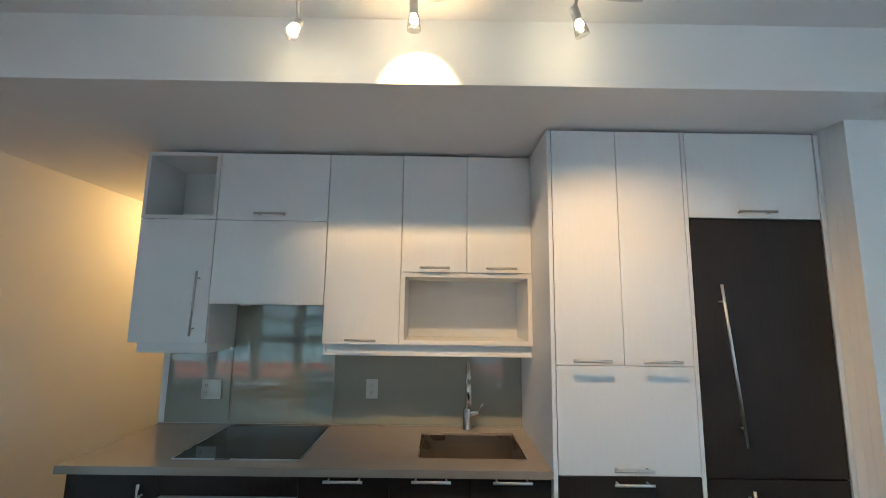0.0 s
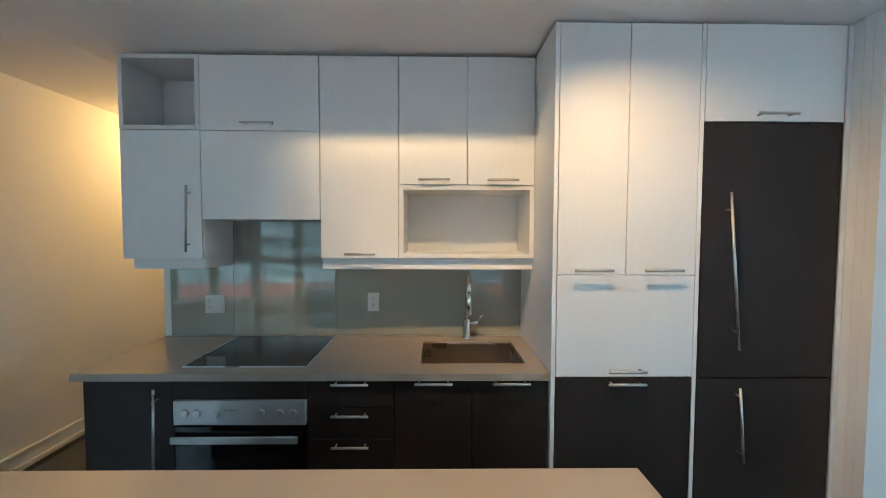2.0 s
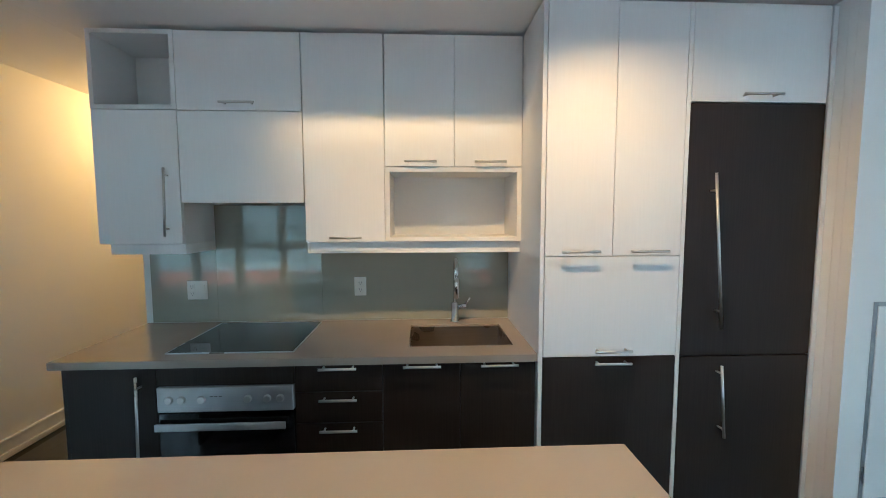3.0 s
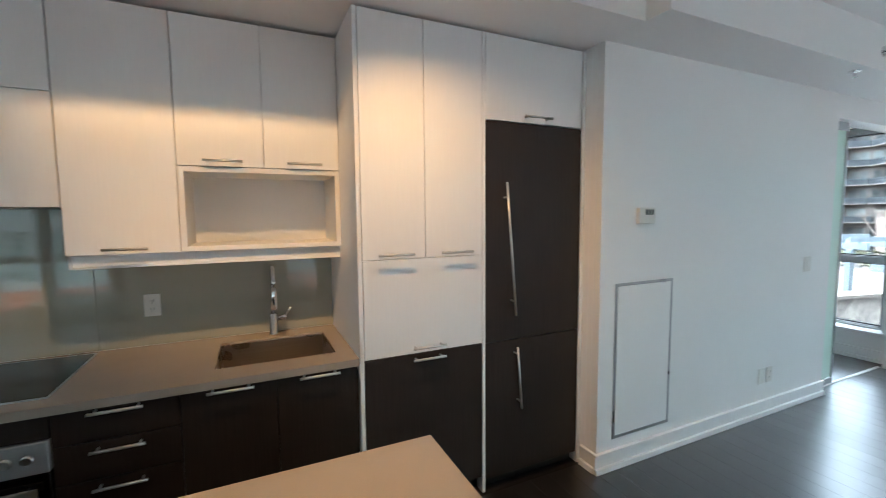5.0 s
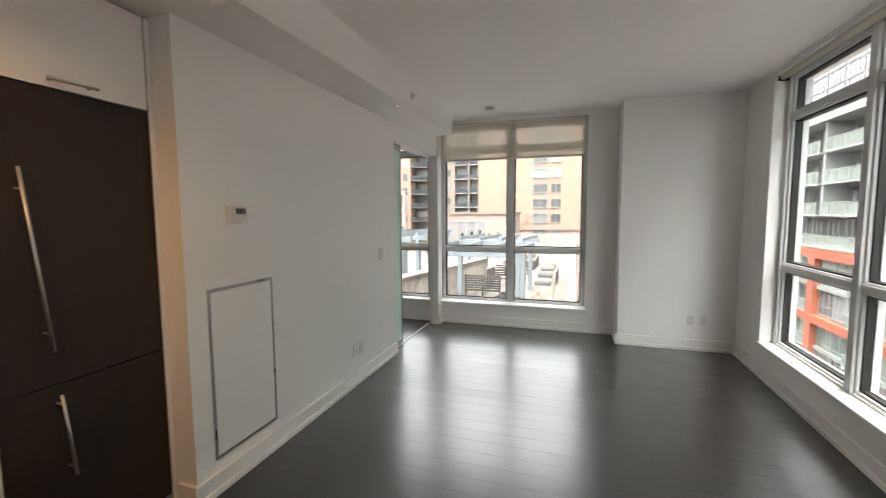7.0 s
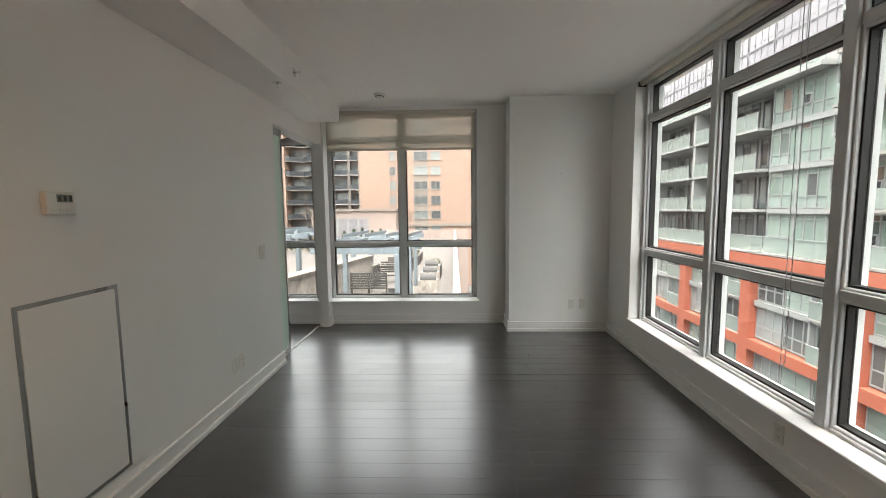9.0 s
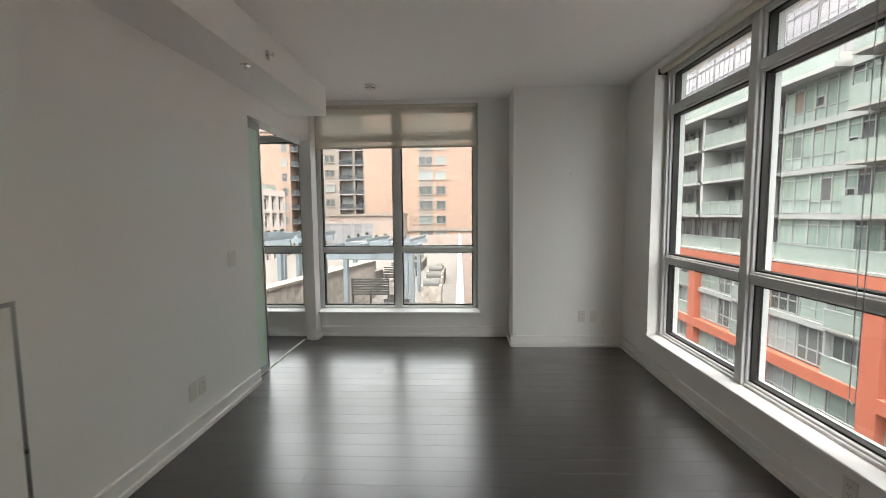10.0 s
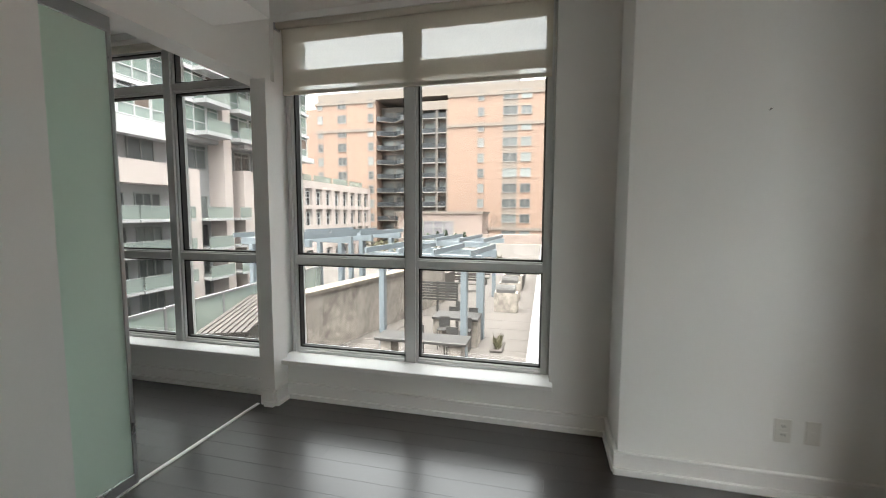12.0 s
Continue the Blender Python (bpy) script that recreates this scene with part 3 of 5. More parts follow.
oven = thing("oven", (-1.43, LOW_Y, 0.1), "built-in stainless steel oven with round knobs and a black glass door", "oven")
part("body", box(-1.733, LOW_Y + 0.022, 0.1, -1.13, BACK, 0.716), BLACK, oven)
panel = part("control_panel", box(-1.732, LOW_Y - 0.012, 0.602, -1.131, LOW_Y + 0.02, 0.717, 0.003), STEEL, oven, "brushed steel control panel")
for kx in (-1.677, -1.623, -1.535, -1.332, -1.246, -1.188):
    turn = Matrix.Rotation(radians(90), 4, "X")
    part("knob", add_lathe(bm_new(), (kx, LOW_Y - 0.012, 0.661), [(0.0175, 0.0), (0.017, 0.008), (0.0155, 0.012), (0.0145, 0.013)], 20, turn), NICKEL, panel, "round steel knob", smooth=False)
for bx in (-1.50, -1.48, -1.46):
    part("mark", box(bx, LOW_Y - 0.0125, 0.672, bx + 0.014, LOW_Y - 0.0118, 0.6745), BLACK, panel)
dr = part("oven_door", box(-1.732, LOW_Y - 0.006, 0.112, -1.131, LOW_Y + 0.02, 0.597, 0.003), BLACK_GLASS, oven, "black glass oven door")
bm = box(-1.736, LOW_Y - 0.036, 0.524, -1.163, LOW_Y - 0.024, 0.558, 0.004, 2)
part("handle", bm, STEEL, dr, "flat steel oven handle")
for hx in (-1.69, -1.21):
    part("handle_post", box(hx - 0.012, LOW_Y - 0.025, 0.532, hx + 0.012, LOW_Y - 0.006, 0.548), STEEL, dr)
single("filler_panel", box(-1.735, LOW_Y, 0.7195, -1.129, LOW_Y + 0.019, 0.808, 0.001), DARK_LAM, "dark wood-grain filler panel above the oven", "panel", LOW)

c = cabinet("drawer_cabinet", (-0.93, LOW_Y, 0.0), "dark wood-grain cabinet with three drawers", LOW)
part("body", box(-1.126, LOW_Y + 0.021, 0.1, -0.73, BACK, 0.808), DARK_LAM, c)
for za, zb, hz in ((0.678, 0.808, 0.795), (0.53, 0.678, 0.65), (0.1, 0.53, 0.505)):
    d = front("drawer_front", c, -1.127, za, -0.729, zb, LOW_Y, DARK_LAM)
    bar_handle(d, (-1.012, hz), (-0.843, hz), LOW_Y)
part("toe_kick", box(-1.126, 0.09, 0.0, -0.73, 0.108, 0.099), DARK_LAM, c)
c = cabinet("sink_cabinet", (-0.37, LOW_Y, 0.0), "dark wood-grain two-door cabinet under the sink", LOW)
part("body", box(-0.727, LOW_Y + 0.021, 0.1, -0.018, 0.12, 0.808), DARK_LAM, c)
for xa, xb, ha in ((-0.728, -0.371, -0.633), (-0.371, -0.017, -0.278)):
    d = front("door", c, xa, 0.1, xb, 0.808, LOW_Y, DARK_LAM)
    bar_handle(d, (ha, 0.798), (ha + 0.172, 0.798), LOW_Y)
part("toe_kick", box(-0.727, 0.09, 0.0, -0.018, 0.108, 0.099), DARK_LAM, c)

# worktop with a cut-out for the sink
SX0, SX1, SY0, SY1 = -0.612, -0.098, 0.15, 0.555
bm = bm_new()
CX0, CX1, CY0, CY1 = -2.18, -0.016, 0.006, BACK
for q in ((CX0, CY0, SX0, CY1), (SX1, CY0, CX1, CY1), (SX0, CY0, SX1, SY0), (SX0, SY1, SX1, CY1)):
    add_box(bm, q[0], q[1], COUNTER_Z - 0.034, q[2], q[3], COUNTER_Z)
bmesh.ops.remove_doubles(bm, verts=bm.verts, dist=0.0001)
single("worktop", bm, QUARTZ, "grey-beige quartz worktop with a square sink cut-out", "worktop")
sink = thing("sink", ((SX0 + SX1) / 2, (SY0 + SY1) / 2, 0.64), "undermounted square stainless steel sink", "sink")
bm = bm_new()
o, w, zb, zt = 0.004, 0.004, 0.635, COUNTER_Z - 0.012
add_box(bm, SX0 + 0.001, SY0 + 0.001, zb, SX1 - 0.001, SY1 - 0.001, zb + w)
add_box(bm, SX0 + 0.001, SY0 + 0.001, zb + w, SX0 + o, SY1 - 0.001, zt)
add_box(bm, SX1 - o, SY0 + 0.001, zb + w, SX1 - 0.001, SY1 - 0.001, zt)
add_box(bm, SX0 + o, SY0 + 0.001, zb + w, SX1 - o, SY0 + o, zt)
add_box(bm, SX0 + o, SY1 - o, zb + w, SX1 - o, SY1 - 0.001, zt)
part("bowl", bm, SINK_STEEL, sink)
part("drain", add_lathe(bm_new(), (-0.355, 0.36, zb + w), [(0.045, 0.0005), (0.045, 0.003), (0.03, 0.004), (0.028, 0.001)], 24), CHROME, sink, "round chrome drain")

hob = thing("cooktop", (-1.44, 0.37, COUNTER_Z), "flush black glass induction cooktop with a thin steel rim", "cooktop")
part("glass_top", box(-1.728, 0.101, COUNTER_Z - 0.002, -1.152, 0.634, COUNTER_Z + 0.005, 0.001), BLACK_GLASS, hob)
bm = bm_new()
for q in ((-1.733, 0.095, -1.147, 0.1005), (-1.733, 0.6345, -1.147, 0.64), (-1.733, 0.1005, -1.7285, 0.6345), (-1.1515, 0.1005, -1.147, 0.6345)):
    add_box(bm, q[0], q[1], COUNTER_Z - 0.001, q[2], q[3], COUNTER_Z + 0.0052)
part("rim", bm, ALU_TRIM, hob, "thin steel rim")

splash = thing("backsplash", (-1.08, BACK, COUNTER_Z), "glossy grey back-painted glass backsplash above the worktop", "backsplash")
part("glass_panel", box(-2.155, BACK + 0.001, COUNTER_Z + 0.001, -1.7725, KITCHEN_BACK - 0.002, 1.282, 0.001), SPLASH, splash)
part("glass_panel", box(-1.7715, BACK + 0.001, COUNTER_Z + 0.001, -1.1515, KITCHEN_BACK - 0.002, 1.546, 0.001), SPLASH, splash)
part("glass_panel", box(-1.1505, BACK + 0.001, COUNTER_Z + 0.001, -0.016, KITCHEN_BACK - 0.002, 1.282, 0.001), SPLASH, splash)

tap = thing("tap", (-0.352, 0.618, COUNTER_Z), "chrome kitchen tap with a high bent spout and side lever", "tap")
bm = bm_new()
add_lathe(bm, (-0.352, 0.618, COUNTER_Z), [(0.027, 0.0), (0.027, 0.006), (0.0225, 0.008), (0.0225, 0.115), (0.019, 0.12)], 24)
part("body", bm, CHROME, tap, smooth=True)
pts = [(-0.352, 0.618, COUNTER_Z + 0.11), (-0.352, 0.618, COUNTER_Z + 0.30)]
for a in range(0, 181, 15):
    pts.append((-0.352, 0.618 - 0.075 + 0.075 * math.cos(radians(a)), COUNTER_Z + 0.31 + 0.075 * math.sin(radians(a))))
pts += [(-0.352, 0.468, COUNTER_Z + 0.28)]
part("spout", add_tube(bm_new(), pts, 0.0105, 14), CHROME, tap, smooth=True)
part("spray_head", add_lathe(bm_new(), (-0.352, 0.468, COUNTER_Z + 0.17), [(0.015, 0.0), (0.0165, 0.004), (0.0155, 0.09), (0.012, 0.115)], 20), CHROME, tap, smooth=True)
bm = bm_new()
add_rod(bm, (-0.335, 0.618, COUNTER_Z + 0.088), (-0.285, 0.612, COUNTER_Z + 0.098), 0.0155, 18)
lever = part("lever_hub", bm, CHROME, tap, smooth=True)
part("lever", add_rod(bm_new(), (-0.288, 0.61, COUNTER_Z + 0.10), (-0.262, 0.592, COUNTER_Z + 0.15), 0.005, 10), CHROME, lever, smooth=True)


def outlet_y(name, x0, x1, z0, z1, y, label, kinds, way=-1):
    """A cover plate on a wall across y, facing way; kinds: d duplex socket, s rocker switch, b blank."""
    p = thing(name, ((x0 + x1) / 2, y, z0), label, "wall plate")
    part("plate", box(x0, y, z0, x1, y + way * 0.006, z1, 0.0025, 2), PLASTIC, p)
    step = (x1 - x0) / len(kinds)
    for k, kind in enumerate(kinds):
        cx, cz = x0 + step * (k + 0.5), (z0 + z1) / 2
        f = y + way * 0.006
        if kind == "d":
            for dz in (-0.021, 0.021):
                s = part("socket", box(cx - 0.015, f, cz + dz - 0.016, cx + 0.015, f + way * 0.002, cz + dz + 0.016, 0.0008), PLASTIC, p)
                for dx in (-0.006, 0.006):
                    part("slot", box(cx + dx - 0.0012, f + way * 0.0018, cz + dz - 0.003, cx + dx + 0.0012, f + way * 0.0024, cz + dz + 0.008), BLACK, s)
                part("slot", box(cx - 0.002, f + way * 0.0018, cz + dz - 0.011, cx + 0.002, f + way * 0.0024, cz + dz - 0.007), BLACK, s)
        elif kind == "s":
            part("rocker", box(cx - 0.016, f, cz - 0.033, cx + 0.016, f + way * 0.004, cz + 0.033, 0.0012), PLASTIC, p)
        else:
            part("jack", box(cx - 0.008, f, cz - 0.008, cx + 0.008, f + way * 0.002, cz + 0.008, 0.0008), PLASTIC, p)
    return p


def outlet_x(name, y0, y1, z0, z1, x, label, kind):
    p = thing(name, (x, (y0 + y1) / 2, z0), label, "wall plate")
    part("plate", box(x, y0, z0, x - 0.006, y1, z1, 0.0025, 2), PLASTIC, p)
    cy, cz, f = (y0 + y1) / 2, (z0 + z1) / 2, x - 0.006
    if kind == "d":
        for dz in (-0.021, 0.021):
            s = part("socket", box(f, cy - 0.015, cz + dz - 0.016, f - 0.002, cy + 0.015, cz + dz + 0.016, 0.0008), PLASTIC, p)
            for dy in (-0.006, 0.006):
                part("slot", box(f - 0.0018, cy + dy - 0.0012, cz + dz - 0.003, f - 0.0024, cy + dy + 0.0012, cz + dz + 0.008), BLACK, s)
    else:
        part("jack", box(f, cy - 0.009, cz - 0.009, f - 0.002, cy + 0.009, cz + 0.009, 0.001), PLASTIC, p)
    return p


outlet_y("wall_outlet", -1.945, -1.828, 0.984, 1.097, BACK + 0.0005, "white double plate with socket and switch on the backsplash", "ds")
outlet_y("wall_outlet", -0.957, -0.886, 0.997, 1.111, BACK + 0.0005, "white duplex socket plate on the backsplash", "d")

# island, whose worktop stands before the cook
isl = thing("kitchen_island", (-1.0, -1.1, 0.0), "kitchen island with a grey-beige quartz top on a dark base", "kitchen island")
part("island_top", box(-2.02, -1.42, COUNTER_Z - 0.036, 0.022, -0.742, COUNTER_Z, 0.003, 2), QUARTZ, isl, "grey-beige quartz slab")
part("end_panel", box(-0.03, -1.30, 0.0, -0.012, -0.77, COUNTER_Z - 0.037, 0.001), DARK_LAM, isl)
part("end_panel", box(-2.0, -1.30, 0.0, -1.982, -0.77, COUNTER_Z - 0.037, 0.001), DARK_LAM, isl)
part("back_panel", box(-1.981, -1.12, 0.0, -0.031, -1.102, COUNTER_Z - 0.037, 0.001), DARK_LAM, isl)
part("body", box(-1.981, -1.10, 0.1, -0.031, -0.80, COUNTER_Z - 0.038), DARK_LAM, isl)
for k in range(4):
    xa = -1.981 + k * 0.4875
    part("door", box(xa + 0.002, -0.799, 0.1, xa + 0.4855, -0.78, COUNTER_Z - 0.04, 0.001), DARK_LAM, isl)

# track light on the kitchen ceiling
track = thing("track_light", (-0.55, -0.57, CEIL_Z), "nickel ceiling track light with three small lit spot heads", "track light")
bm = bm_new()
add_tube(bm, [(-1.25 + 0.05 * k, -0.57 + 0.02 * math.sin(k * 0.5), CEIL_Z - 0.035) for k in range(30)], 0.008, 10)
part("rail", bm, NICKEL, track, smooth=True)
part("canopy", add_lathe(bm_new(), (-0.55, -0.57, CEIL_Z - 0.03), [(0.05, 0.0), (0.062, 0.006), (0.062, 0.0295)], 28), NICKEL, track, smooth=False)
for at, aim in zip(SPOTS, AIMS):
    at, aim = Vector(at), Vector(aim)
    if at.x < -0.9 or at.x > -0.3:
        way = (aim - at).normalized()
    else:
        way = Vector((0.02, 0.1, -1)).normalized()
    neck = at - way * 0.075
    head = part("spot_head", add_rod(bm_new(), neck, neck + way * 0.05, 0.0155, 18), NICKEL, track, "nickel spot head", smooth=False)
    part("stem", add_rod(bm_new(), (at.x, -0.57, CEIL_Z - 0.04), neck + way * 0.01, 0.006, 10), NICKEL, track)
    bm = bm_new()
    turn = (-way).to_track_quat("Z", "Y").to_matrix().to_4x4()
    add_lathe(bm, neck + way * 0.05, [(0.017, 0.0), (0.021, -0.01), (0.025, -0.055), (0.0235, -0.055), (0.0195, -0.01), (0.0155, -0.002)], 20, turn)
    part("glass_shade", bm, LAMP_GLASS, head, "clear glass shade", smooth=True)
    bulb = part("bulb", add_lathe(bm_new(), neck + way * 0.052, [(0.006, 0.0), (0.0135, -0.008), (0.0135, -0.020), (0.010, -0.022)], 16, turn), BULB, head, "lit warm bulb")

lamp = thing("ceiling_lamp", (-2.62, 1.75, DROP_Z), "lit white dome ceiling lamp in the hallway", "ceiling lamp")
part("base", add_lathe(bm_new(), (-2.62, 1.75, DROP_Z - 0.025), [(0.14, 0.0), (0.145, 0.006), (0.145, 0.0245)], 28), PLASTIC, lamp)

# ---- living room fittings ----
# access panel let into the wall, framed by a thin metal edge
acc = thing("access_panel", (1.67, LIVING_WALL, 0.18), "white painted access panel with a grey metal edge in the wall", "access panel")
AX0, AX1, AZ0, AZ1 = 1.428, 1.911, 0.178, 1.102
bm = bm_new()
e = 0.018
for q in ((AX0, AZ0, AX0 + e, AZ1), (AX1 - e, AZ0, AX1, AZ1), (AX0 + e, AZ0, AX1 - e, AZ0 + e), (AX0 + e, AZ1 - e, AX1 - e, AZ1)):
    add_box(bm, q[0], LIVING_WALL - 0.003, q[1], q[2], LIVING_WALL + 0.001, q[3], 0.001)
part("edge_frame", bm, ALU_TRIM, acc, "grey metal edge")
part("door_panel", box(AX0 + e + 0.002, LIVING_WALL - 0.0045, AZ0 + e + 0.002, AX1 - e - 0.002, LIVING_WALL + 0.001, AZ1 - e - 0.002, 0.001), PAINT, acc)

th = thing("thermostat", (1.64, LIVING_WALL, 1.44), "white wall thermostat with a small grey display", "thermostat")
part("case", box(1.577, LIVING_WALL, 1.441, 1.708, LIVING_WALL - 0.026, 1.535, 0.005, 2), PLASTIC, th)
part("display", box(1.622, LIVING_WALL - 0.0255, 1.492, 1.692, LIVING_WALL - 0.0275, 1.524, 0.0008), GREY_PLASTIC, th, "grey display")
for bx in (1.628, 1.652, 1.676):
    part("digit_bar", box(bx, LIVING_WALL - 0.0272, 1.498, bx + 0.012, LIVING_WALL - 0.0279, 1.518), BLACK, th)
for bx in (1.60, 1.63, 1.66):
    part("button", box(bx, LIVING_WALL - 0.0255, 1.457, bx + 0.016, LIVING_WALL - 0.028, 1.464, 0.0006), PLASTIC, th)

outlet_y("wall_outlet", 2.872, 2.945, 0.245, 0.36, LIVING_WALL, "white blank cable plate on the wall", "b")
outlet_y("wall_outlet", 2.972, 3.044, 0.245, 0.36, LIVING_WALL, "white duplex socket plate on the wall", "d")
outlet_y("light_switch", 3.392, 3.488, 1.042, 1.158, LIVING_WALL, "white rocker light switch plate beside the sliding door", "s")
outlet_x("wall_outlet", -3.172, -3.102, 0.271, 0.385, 4.78, "white duplex socket plate on the column", "d")
outlet_x("wall_outlet", -3.291, -3.229, 0.271, 0.385, 4.78, "white cable plate on the column", "b")
outlet_y("wall_outlet", 2.165, 2.235, 0.14, 0.25, SOUTH_Y, "white socket plate under the long window", "d", 1)
single("nail", add_rod(bm_new(), (4.781, -2.995, 1.83), (4.77, -2.995, 1.832), 0.003, 8), BLACK, "small dark nail in the column wall", "nail")

smoke = thing("smoke_detector", (4.61, -0.97, CEIL_Z), "round white ceiling smoke detector", "smoke detector")
part("base", add_lathe(bm_new(), (4.61, -0.97, CEIL_Z - 0.018), [(0.058, 0.0), (0.062, 0.004), (0.062, 0.018)], 28), PLASTIC, smoke)
part("sensor_cap", add_lathe(bm_new(), (4.61, -0.97, CEIL_Z - 0.042), [(0.03, 0.0), (0.042, 0.006), (0.046, 0.024)], 28), PLASTIC, smoke)
part("slot_ring", add_lathe(bm_new(), (4.61, -0.97, CEIL_Z - 0.030), [(0.0455, 0.0), (0.0475, 0.001), (0.0475, 0.005), (0.0455, 0.006)], 28), BLACK, smoke)


def sprinkler(at, way):
    s = thing("sprinkler", at, "small chrome fire sprinkler head", "sprinkler", "sprinklers on the bulkhead")
    at, way = Vector(at), Vector(way)
    turn = way.to_track_quat("Z", "Y").to_matrix().to_4x4()
    part("rosette", add_lathe(bm_new(), at, [(0.034, 0.0), (0.033, 0.006), (0.018, 0.010)], 20, turn), CHROME, s)
    part("frame", add_rod(bm_new(), at + way * 0.008, at + way * 0.04, 0.007, 10), CHROME, s)
    part("deflector", add_lathe(bm_new(), at + way * 0.04, [(0.016, 0.0), (0.016, 0.002), (0.006, 0.004)], 14, turn), CHROME, s)


sprinkler((3.195, -0.435, DROP_Z), (0, 0, -1))
sprinkler((3.357, -0.51, 2.542), (0, -1, 0))

# roller blinds
def blind(name, x, y0, y1, z_top, z_low, label):
    b = thing(name, (x, (y0 + y1) / 2, z_low), label, "roller blind")
    part("roll", add_rod(bm_new(), (x, y0, z_top), (x, y1, z_top), 0.026, 18), FABRIC_ROLL, b, smooth=True)
    bm = bm_new()
    rows = 8
    grid = []
    for k in range(rows + 1):
        z = z_top - 0.01 - (z_top - 0.01 - z_low) * k / rows
        bow = 0.004 * math.sin(k / rows * math.pi)
        grid.append([[bm.verts.new((x + 0.026 + bow + s, y, z)) for s in (0, 0.0008)] for y in (y0 + 0.012, y1 - 0.012)])
    for lo, hi in zip(grid, grid[1:]):
        bm.faces.new((lo[0][0], lo[1][0], hi[1][0], hi[0][0]))
    for v in [v for row in grid for pair in row for v in pair if not v.link_faces]:
        bm.verts.remove(v)
    part("fabric", bm, FABRIC, b, "cream see-through screen fabric")
    part("hem_bar", box(x + 0.019, y0 + 0.012, z_low - 0.012, x + 0.034, y1 - 0.012, z_low + 0.014, 0.004, 2), FABRIC_ROLL, b)
    for y in (y0 - 0.012, y1):
        part("bracket", box(x - 0.03, y, z_top - 0.035, x + 0.03, y + 0.012, z_top + 0.04, 0.002), ALU_TRIM, b)
    return b


FABRIC_ROLL = surface("cream_fabric_roll", (0.62, 0.585, 0.51), 0.8, vary=0.05, grain=300, blotch=3, bump=0.1)
blind("roller_blind", 5.185, -2.045, -0.178, 2.645, 2.19, "cream screen roller blind pulled a quarter down over the window")
chain = thing("blind_chain", (5.20, -2.066, 1.2), "thin white bead chain of the roller blind", "blind chain")
part("chain", add_tube(bm_new(), [(5.20, -2.053, 2.6), (5.205, -2.052, 1.9), (5.205, -2.052, 1.8)], 0.0022, 6), PLASTIC, chain)
part("weight", add_rod(bm_new(), (5.205, -2.052, 1.80), (5.205, -2.052, 1.86), 0.006, 8), PLASTIC, chain)
b = thing("roller_blind", (2.1, -3.60, 2.66), "rolled-up white roller blind above the long window", "roller blind")
part("roll", add_rod(bm_new(), (0.0, -3.615, 2.645), (4.18, -3.615, 2.645), 0.030, 20), FABRIC_ROLL, b, smooth=True)
part("cassette", box(-0.01, -3.655, 2.672, 4.19, -3.575, 2.698, 0.004), TRIM, b)
for bx in (-0.02, 4.184):
    part("bracket", box(bx, -3.655, 2.61, bx + 0.012, -3.58, 2.68, 0.002), BLACK, b)
chain = thing("blind_chain", (2.28, -3.63, 0.55), "thin steel bead chain hanging from the long roller blind", "blind chain")
part("chain", add_tube(bm_new(), [(2.28, -3.63, 2.62), (2.28, -3.631, 1.6), (2.285, -3.63, 0.56), (2.30, -3.63, 0.54), (2.315, -3.63, 0.56), (2.32, -3.631, 1.6), (2.32, -3.63, 2.62)], 0.0022, 6), ALU_TRIM, chain)
b = thing("roller_blind", (5.2, 1.15, 2.60), "rolled-up blind above the bedroom window", "roller blind")
part("roll", add_rod(bm_new(), (5.20, 0.12, 2.61), (5.20, 2.18, 2.61), 0.028, 18), FABRIC_ROLL, b, smooth=True)
part("bracket", box(5.17, 0.105, 2.57, 5.23, 0.118, 2.65, 0.002), ALU_TRIM, b)

# ---- outside ----
STREET_Z, DECK_Z = -15.0, -2.9
ASPHALT = surface("asphalt", (0.055, 0.055, 0.057), 0.85, vary=0.2, grain=6, blotch=0.2, bump=0.2)
CONCRETE = surface("weathered_concrete", (0.235, 0.207, 0.186), 0.85, vary=0.75, grain=5, blotch=1.1, bump=0.3, depth=0.004)
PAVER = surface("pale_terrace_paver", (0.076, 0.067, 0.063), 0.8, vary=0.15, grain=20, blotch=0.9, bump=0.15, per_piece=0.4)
BRICK = surface("orange_brick", (0.28, 0.190, 0.150), 0.85, vary=0.10, grain=2.2, blotch=0.08, bump=0.1, stretch=(0.3, 0.3, 3))
BAND = surface("grey_stone_band", (0.20, 0.17, 0.15), 0.8, vary=0.1, grain=3, blotch=0.2, bump=0.1)
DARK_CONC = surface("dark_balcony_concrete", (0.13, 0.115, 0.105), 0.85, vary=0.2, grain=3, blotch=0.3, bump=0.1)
PALE_CONC = surface("pale_grey_concrete", (0.24, 0.225, 0.218), 0.8, vary=0.08, grain=4, blotch=0.25, bump=0.1)
PINK_CONC = surface("beige_pink_precast", (0.52, 0.455, 0.43), 0.8, vary=0.08, grain=4, blotch=0.25, bump=0.1)
MID_CONC = surface("mid_grey_panel", (0.19, 0.188, 0.188), 0.7, vary=0.1, grain=4, blotch=0.25, bump=0.1)
RED = surface("red_orange_brick", (0.31, 0.085, 0.05), 0.8, vary=0.14, grain=5, blotch=0.4, bump=0.2, stretch=(0.4, 0.4, 3))
COPING = surface("beige_coping_stone", (0.17, 0.146, 0.126), 0.8, vary=0.15, grain=9, blotch=0.8, bump=0.1)
RENDER_GREY = surface("light_grey_render", (0.29, 0.292, 0.288), 0.8, vary=0.08, grain=4, blotch=0.25, bump=0.1)
